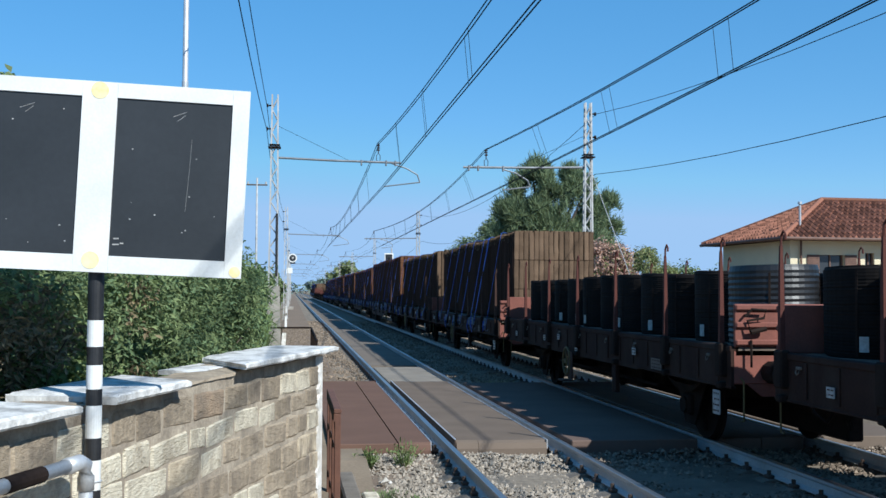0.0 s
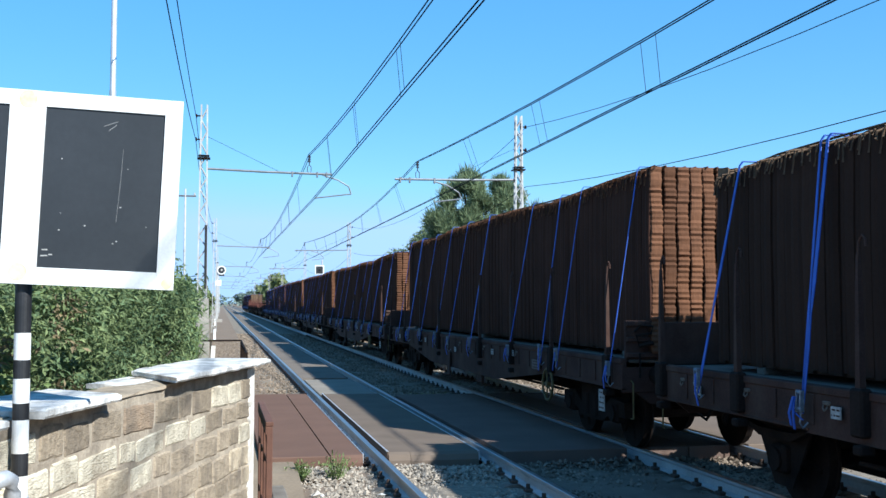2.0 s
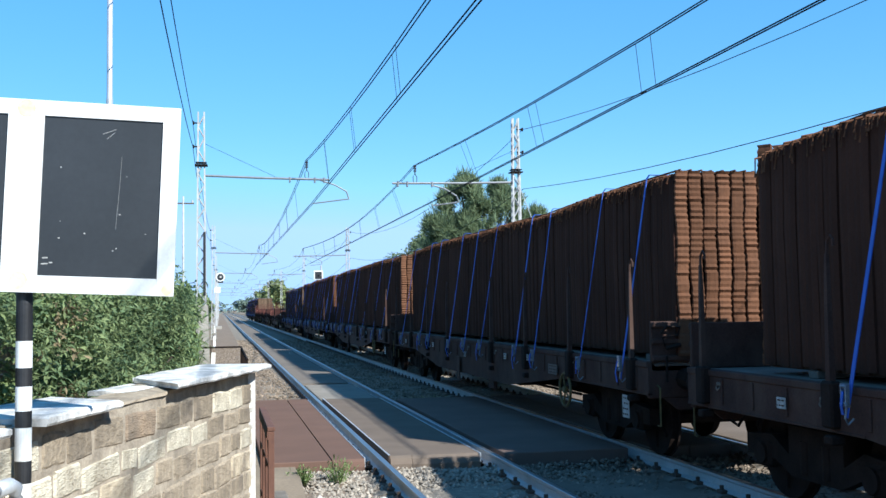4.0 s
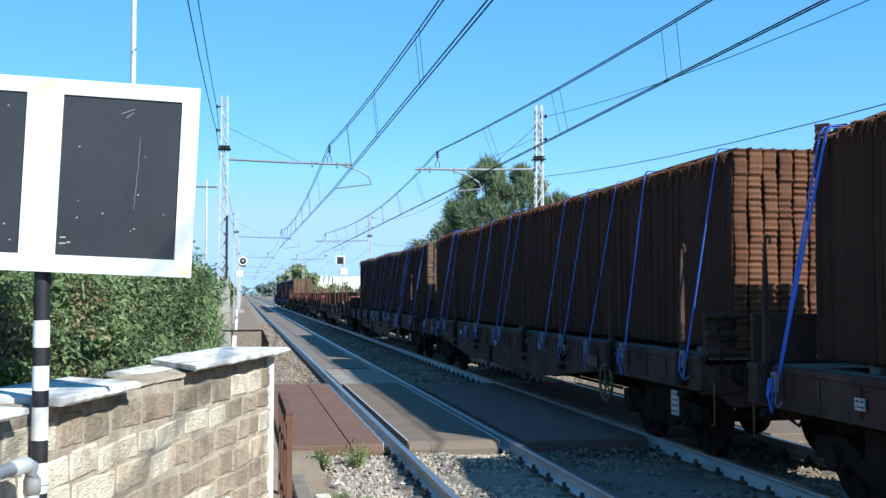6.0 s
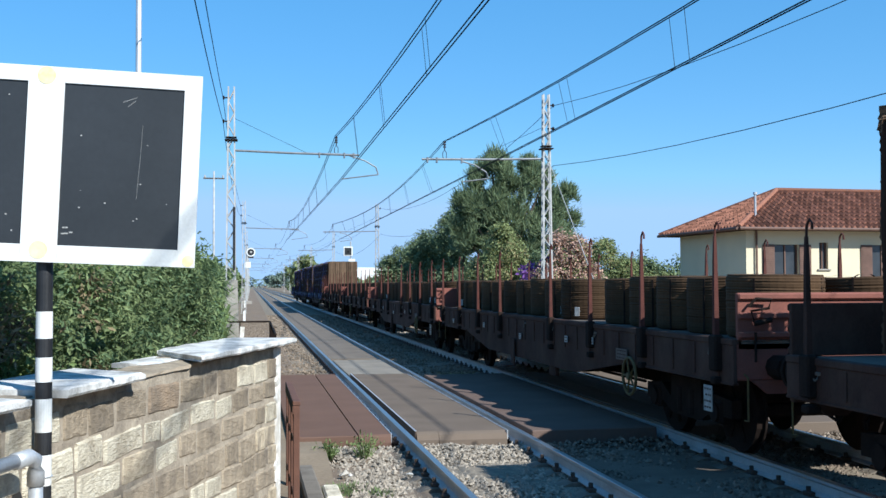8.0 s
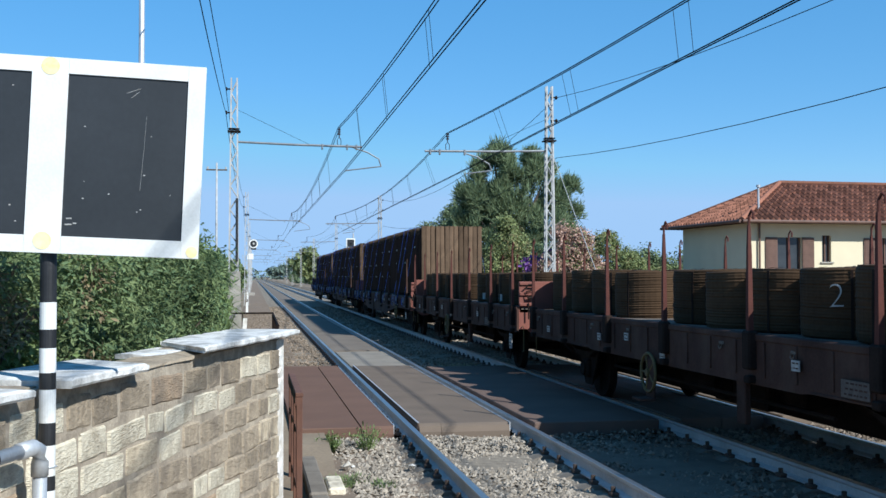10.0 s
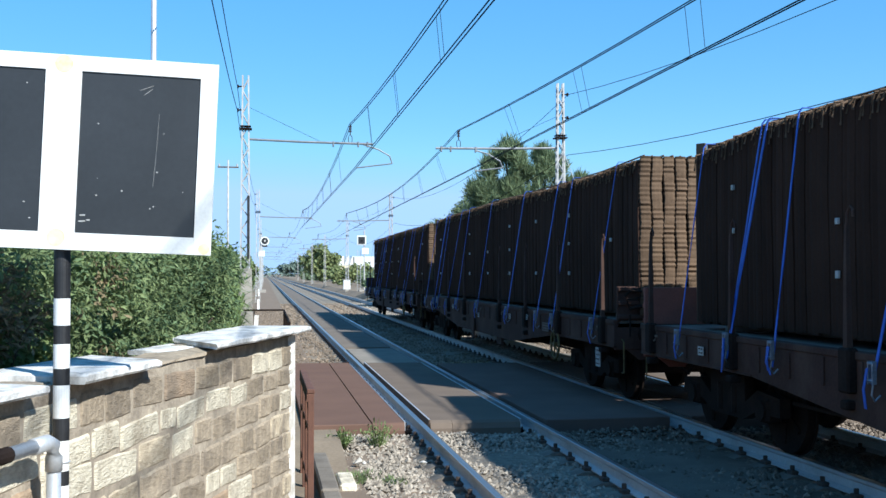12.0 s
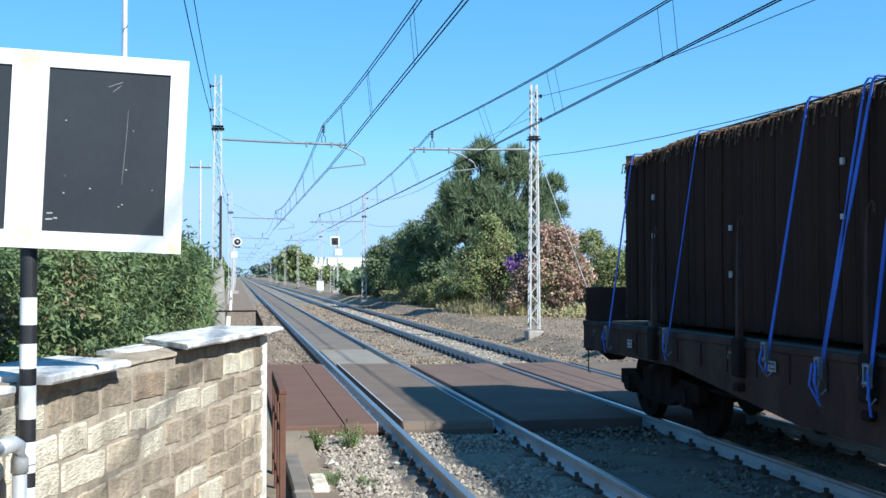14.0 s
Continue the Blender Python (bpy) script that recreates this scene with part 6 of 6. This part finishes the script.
    ring = [(0.040 * math.cos(b * 0.5236), 0.040 * math.sin(b * 0.5236), 1.33) for b in range(13)]
    part("tie_wire", Shape().tube(ring, 0.004, 5).tube([(-0.04, 0, 1.33), (-0.12, 0.05, 1.35), (-0.2, 0.1, 1.32)], 0.004, 5), M_GALV, t, "twisted tie wire")
    return t


build_board()


def build_pipe_rail():
    t = thing("pipe_rail", pose(-0.965, 4.72, 0, 0, 0, 180 - 17.8), "grey galvanised pipe rail with an elbow in front of the wall", "rail")
    part("pipe", Shape().tube([(-0.07, 3.0, 1.21), (-0.07, 0.16, 1.21)], 0.03, 12), M_GALV, t, smooth=True)
    part("elbow", Shape().tube([(-0.07, 0.17, 1.21), (-0.07, 0.06, 1.21), (-0.07, 0.015, 1.19), (-0.07, 0.0, 1.14), (-0.07, 0.0, 1.08)], 0.036, 12), M_GALV, t, "grey pipe elbow", smooth=True)
    part("upright", Shape().tube([(-0.07, 0.0, 1.1), (-0.07, 0.0, -0.3)], 0.03, 12), M_GALV, t, smooth=True)
    part("sleeve", Shape().tube([(-0.07, 0.62, 1.21), (-0.07, 0.36, 1.21)], 0.034, 12), M_WAGON_DARK, t, "dark tape wrapped round the pipe")
    return t


build_pipe_rail()


# ---- ironwork and kerb by the crossing ----
def build_barrier():
    t = thing("iron_barrier", pose(0.40, 9.35, -0.3), "rusty brown angle-iron barrier at the end of the wall", "barrier")
    part("top_rail", Shape().box(-0.035, 0.035, 0, 1.95, 1.16, 1.2, 0.006).box(-0.035, -0.025, 0, 1.95, 1.09, 1.16), M_RUST, t, "rusty top angle")
    for y in (0.0, 0.62, 1.28, 1.9):
        part("post", Shape().box(-0.028, 0.028, y, y + 0.05, -0.1, 1.158, 0.005), M_RUST, t)
    for z in (0.3, 0.8):
        part("mid_rail", Shape().box(-0.02, 0.012, 0.052, 1.9, z, z + 0.045, 0.004), M_RUST, t)
    part("brace", Shape().tube([(0, 0.06, 0.84), (0, 0.6, 1.1)], 0.018, 6), M_RUST, t)


build_barrier()
for k_, (y_, ln_) in enumerate(((7.4, 1.2), (8.63, 1.25), (9.92, 1.1), (11.05, 1.35), (12.43, 0.95))):
    solid("kerb_stone", Shape().box(0.52, 0.70, y_, y_ + ln_, -0.4, -0.10 - 0.015 * (k_ % 2), 0.02), M_SLEEPER, "weathered concrete kerb stone beside the crossing", "kerb", "kerb stones")
solid("kerb_stone", Shape().box(0.73, 0.90, 10.35, 11.0, -0.4, -0.15, 0.02), M_TUFF, "yellowish broken kerb stone beside the crossing", "kerb", "kerb stones", m=pose(0, 0, 0, 0, 0, 0))


def build_railing():
    t = thing("iron_railing", pose(0, 0, -0.22), "low dark rusty railing beside the lineside path", "railing")
    rail = Shape().tube([(-1.4, 30.6, 1.1), (0.55, 30.6, 1.1), (0.52, 22.5, 1.1)], 0.03, 6)
    part("top_rail", rail, M_WAGON_DARK, t)
    for x, y in [(-1.2, 30.6), (-0.3, 30.6), (0.55, 30.6)] + [(0.52, 30.6 - 1.35 * k) for k in range(1, 7)]:
        part("post", Shape().tube([(x, y, -0.1), (x, y, 1.1)], 0.02, 6), M_WAGON_DARK, t)
    part("mid_rail", Shape().tube([(0.55, 30.6, 0.55), (0.52, 22.5, 0.55)], 0.016, 6), M_WAGON_DARK, t)


build_railing()
solid("leaning_slab", Shape().loft([[(-0.32, 25.0, -0.3), (-0.22, 25.0, -0.3), (-0.22, 25.06, -0.3), (-0.32, 25.06, -0.3)], [(-0.24, 25.1, 0.95), (-0.14, 25.1, 0.95), (-0.14, 25.15, 0.95), (-0.24, 25.15, 0.95)]]), M_LIME, "narrow white slab leaning at the edge of the hedge", "slab")


# ---- poles, signals and far lineside things ----
def pole(name, x, y, h, r0, r1, mat, label, cross=0.0, group=""):
    t = thing(name, pose(x, y, -0.2), label, "pole", group)
    part("shaft", Shape().tube([(0, 0, -0.2), (0, 0, h * 0.42), (0, 0, h)], [r0, (r0 + r1) / 2, r1], 12), mat, t, smooth=True)
    part("joint", Shape().disc((0, 0, 5.15), "z", r0 * 0.95, 0.12, 12), mat, t)
    if cross:
        part("crossarm", Shape().box(-cross, cross, -0.04, 0.04, h - 0.45, h - 0.37, 0.008), M_BARK, t)
        for s in (-1, 1):
            part("insulator", Shape().disc((s * cross * 0.85, 0, h - 0.3), "z", 0.05, 0.14, 8), M_PLATE, t)


pole("lamp_pole", -1.60, 15.5, 9.5, 0.05, 0.036, M_GALV, "slim grey steel pole rising behind the board")
pole("utility_pole", -2.1, 61.4, 8.7, 0.075, 0.05, M_MAST, "thin grey utility pole with a short crossarm", 0.6)


def build_signal(x, y, z0, round_head, label):
    t = thing("railway_signal", pose(x, y, z0), label, "signal", "line signals")
    part("post", Shape().tube([(0, 0, 0), (0, 0, 6.6)], 0.075, 10), M_MAST, t)
    part("base", Shape().box(-0.6, 0.6, -0.6, 0.6, -0.3, 0.35, 0.04), M_CONCRETE, t, "concrete base block")
    lad = Shape()
    for s in (-0.18, 0.18):
        lad.tube([(-0.55 + s, 0.1, 0.2), (-0.55 + s, 0.1, 4.6)], 0.025, 5)
    for k in range(13):
        lad.tube([(-0.73, 0.1, 0.5 + 0.32 * k), (-0.37, 0.1, 0.5 + 0.32 * k)], 0.015, 4)
    part("ladder", lad, M_MAST, t, "narrow steel ladder")
    xh = 0.45 if round_head else -0.3
    if round_head:
        h = part("target", Shape().disc((xh, -0.2, 5.85), "y", 0.5, 0.04, 24), M_WHITE, t, "round white-rimmed signal target")
        part("target_face", Shape().disc((xh, -0.225, 5.85), "y", 0.37, 0.03, 24), M_BLACK, h, "black target face")
        part("lens", Shape().disc((xh + 0.02, -0.26, 5.87), "y", 0.12, 0.05, 12), M_PLATE, h, "pale lens")
    else:
        h = part("target", Shape().box(xh - 0.48, xh + 0.48, -0.22, -0.18, 5.05, 6.05, 0.02), M_WHITE, t, "square white-rimmed signal target")
        part("target_face", Shape().box(xh - 0.36, xh + 0.36, -0.25, -0.222, 5.17, 5.93, 0.01), M_BLACK, h, "black target face")
        part("lens", Shape().disc((xh, -0.27, 5.5), "y", 0.12, 0.05, 12), M_LENS, h)
    part("hood", Shape().box(xh - 0.3, xh + 0.3, -0.18, 0.3, 5.2, 5.7, 0.05), M_BLACK, t, "black lamp housing")
    part("number_plate", Shape().box(-0.25, 0.45, -0.12, -0.085, 4.1, 4.75, 0.01), M_WHITE, t, "blank white plate")
    return t


build_signal(-0.45, 120.0, -0.2, True, "tall signal post with a round black target and white rim")
build_signal(10.35, 110.0, -0.1, False, "tall signal post with a square black target and white rim")


def build_cabinet():
    t = thing("relay_cabinet", pose(9.9, 128.0, -0.15), "white lineside relay cabinet on a plinth", "cabinet")
    part("body", Shape().box(-0.42, 0.42, -0.3, 0.3, 0.1, 1.35, 0.03), M_WHITE, t)
    part("roof", Shape().box(-0.5, 0.5, -0.38, 0.38, 1.352, 1.42, 0.02), M_CONCRETE, t)
    part("plinth", Shape().box(-0.5, 0.5, -0.38, 0.38, -0.3, 0.098, 0.02), M_CONCRETE, t)


build_cabinet()
for x_, y_ in ((10.7, 105.0), (-0.35, 60.0), (-0.55, 100.0)):
    solid("marker_post", Shape().loft([[(x_ - 0.07, y_ - 0.07, -0.4), (x_ + 0.07, y_ - 0.07, -0.4), (x_ + 0.07, y_ + 0.07, -0.4), (x_ - 0.07, y_ + 0.07, -0.4)], [(x_ - 0.06, y_ - 0.06, 0.5), (x_ + 0.06, y_ - 0.06, 0.5), (x_ + 0.06, y_ + 0.06, 0.5), (x_ - 0.06, y_ + 0.06, 0.5)]]), M_WHITE, "short white marker post beside the track", "post", "marker posts")


def build_shed():
    t = thing("factory_shed", pose(22, 252, 0), "long white industrial shed with a sawtooth roof far off", "building")
    part("wall", Shape().box(-1, 14, 0, 12, -0.3, 6.1, 0.05), M_WHITE, t)
    for k in range(4):
        x = -5.6 + 1.25 * k
        part("roof", Shape().prism([(x, 4.0), (x + 1.2, 4.0), (x + 1.2, 6.2), (x + 0.75, 6.2)], "y", 0, 10), M_WHITE, t, "white sawtooth roof bay")
    part("annex", Shape().box(-5.7, -1.05, 0.1, 10, -0.3, 4.0), M_PLASTER, t)


build_shed()


# ---- the house ----
def build_house():
    ang = 3.0
    t = thing("house", pose(21.1, 42.1, 0, 0, 0, ang), "cream plastered house with a hipped terracotta tile roof", "house")
    L, D, H = 13.0, 6.3, 4.28
    e = 0.75
    holes = [(1.35, 2.55, 2.05, 3.62), (3.55, 4.0, 2.55, 3.72), (6.2, 7.4, 2.05, 3.62), (9.4, 10.6, 2.05, 3.62)]
    # front wall in pieces round the openings
    xs = [0.0]
    for x0, x1, z0, z1 in holes:
        for q in ((xs[-1], x0, -0.3, H), (x0, x1, -0.3, z0), (x0, x1, z1, H)):
            part("wall", Shape().box(q[0], q[1], 0, 0.35, q[2], q[3]), M_PLASTER, t, "sunlit cream front wall")
        xs.append(x1)
    part("wall", Shape().box(xs[-1], L, 0, 0.35, -0.3, H), M_PLASTER, t, "sunlit cream front wall")
    part("wall", Shape().box(0, 0.35, 0.352, D, -0.3, H), M_PLASTER, t, "cream side wall")
    part("wall", Shape().box(L - 0.35, L, 0.352, D, -0.3, H), M_PLASTER, t)
    part("wall", Shape().box(0.352, L - 0.352, D - 0.35, D, -0.3, H), M_PLASTER, t)
    for x0, x1, z0, z1 in holes:
        w = part("window", Shape().box(x0, x1, 0.18, 0.2, z0, z1), M_GLASS, t, "dark window pane")
        f = Shape().box(x0, x0 + 0.06, 0.13, 0.178, z0, z1).box(x1 - 0.06, x1, 0.13, 0.178, z0, z1).box((x0 + x1) / 2 - 0.03, (x0 + x1) / 2 + 0.03, 0.13, 0.178, z0, z1)
        part("frame", f, M_SHUTTER, w)
        part("sill", Shape().box(x0 - 0.1, x1 + 0.1, -0.08, 0.1, z0 - 0.07, z0 - 0.003, 0.01), M_CONCRETE, w)
        if x1 - x0 > 1:
            for xa, xb in ((x0 - 0.58, x0 - 0.01), (x1 + 0.01, x1 + 0.58)):
                sh = Shape().box(xa, xb, -0.06, -0.02, z0, z1, 0.006)
                for k in range(16):
                    z = z0 + 0.07 + (z1 - z0 - 0.14) * k / 15
                    sh.box(xa + 0.05, xb - 0.05, -0.075, -0.055, z, z + 0.045)
                tagged(part("shutter", sh, M_SHUTTER, w, "brown louvred shutter"), kind="stuff")
    d2 = D / 2
    rise = 1.98
    inset = 3.4
    eaves = [(-e, -e), (L + e, -e), (L + e, D + e), (-e, D + e)]
    base = Shape().add([(x, y, H + 0.02) for x, y in eaves] + [(inset, d2, H + rise), (L - inset, d2, H + rise)] + [(x, y, H - 0.06) for x, y in eaves],
                       [(0, 1, 5, 4), (1, 2, 5), (2, 3, 4, 5), (3, 0, 4), (6, 7, 1, 0), (7, 8, 2, 1), (8, 9, 3, 2), (9, 6, 0, 3), (9, 8, 7, 6)])
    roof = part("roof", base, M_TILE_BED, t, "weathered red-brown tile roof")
    tiles = Shape()

    def strip(p, q):
        p, q = Vector(p), Vector(q)
        d = q - p
        if d.length < 0.3:
            return
        side = Vector((d.y, -d.x, 0)).normalized() * 0.09
        n = max(1, int(d.length / 0.4))
        up = Vector((0, 0, 0.11))
        for k in range(n):
            a, b = p + d * (k / n), p + d * ((k + 1.06) / n)
            l0 = Vector((0, 0, 0.03))
            tiles.add([a - side + l0, a + up + l0, a + side + l0, b - side * 0.8, b + up * 0.8, b + side * 0.8], [(0, 1, 4, 3), (1, 2, 5, 4), (0, 2, 1)])
    n = int((L + 2 * e) / 0.27)
    for k in range(n):
        x = -e + (L + 2 * e) * (k + 0.5) / n
        f = min(1, (x + e) / (inset + e), (L + e - x) / (inset + e))
        for y0, sg in ((-e, 1), (D + e, -1)):
            strip((x, y0, H + 0.03), (x, y0 + sg * (d2 + e) * f, H + 0.03 + (rise - 0.02) * f))
    n = int((D + 2 * e) / 0.27)
    for k in range(n):
        y = -e + (D + 2 * e) * (k + 0.5) / n
        f = min(1, (y + e) / (d2 + e), (D + e - y) / (d2 + e))
        strip((-e, y, H + 0.03), (-e + (inset + e) * f, y, H + 0.03 + (rise - 0.02) * f))
    tagged(part("tiles", tiles, M_TILE, roof, "rows of curved clay tiles"), kind="stuff")
    r = Shape()
    for p, q in (((-e, -e, H + 0.06), (inset, d2, H + rise + 0.06)), ((inset, d2, H + rise + 0.06), (L - inset, d2, H + rise + 0.06)), ((-e, D + e, H + 0.06), (inset, d2, H + rise + 0.06)), ((L + e, -e, H + 0.06), (L - inset, d2, H + rise + 0.06))):
        r.tube([p, q], 0.11, 8)
    part("ridge_tiles", r, M_TILE, roof, "rounded ridge and hip tiles")
    g = Shape().tube([(-e, -e - 0.07, H - 0.01), (L + e, -e - 0.07, H - 0.01)], 0.07, 8).tube([(-e - 0.07, -e, H - 0.01), (-e - 0.07, D + e, H - 0.01)], 0.07, 8)
    part("gutter", g, M_SHUTTER, roof, "dark metal gutter")
    part("downpipe", Shape().tube([(0.45, -0.1, H - 0.05), (0.45, -0.1, 0)], 0.045, 8), M_SHUTTER, t, "brown downpipe")
    part("flue", Shape().tube([(0.7, 0.4, H + 0.2), (0.7, 0.4, H + 1.55)], 0.05, 8).disc((0.7, 0.4, H + 1.6), "z", 0.09, 0.1, 10), M_GALV, roof, "thin grey flue pipe")


build_house()


motions()
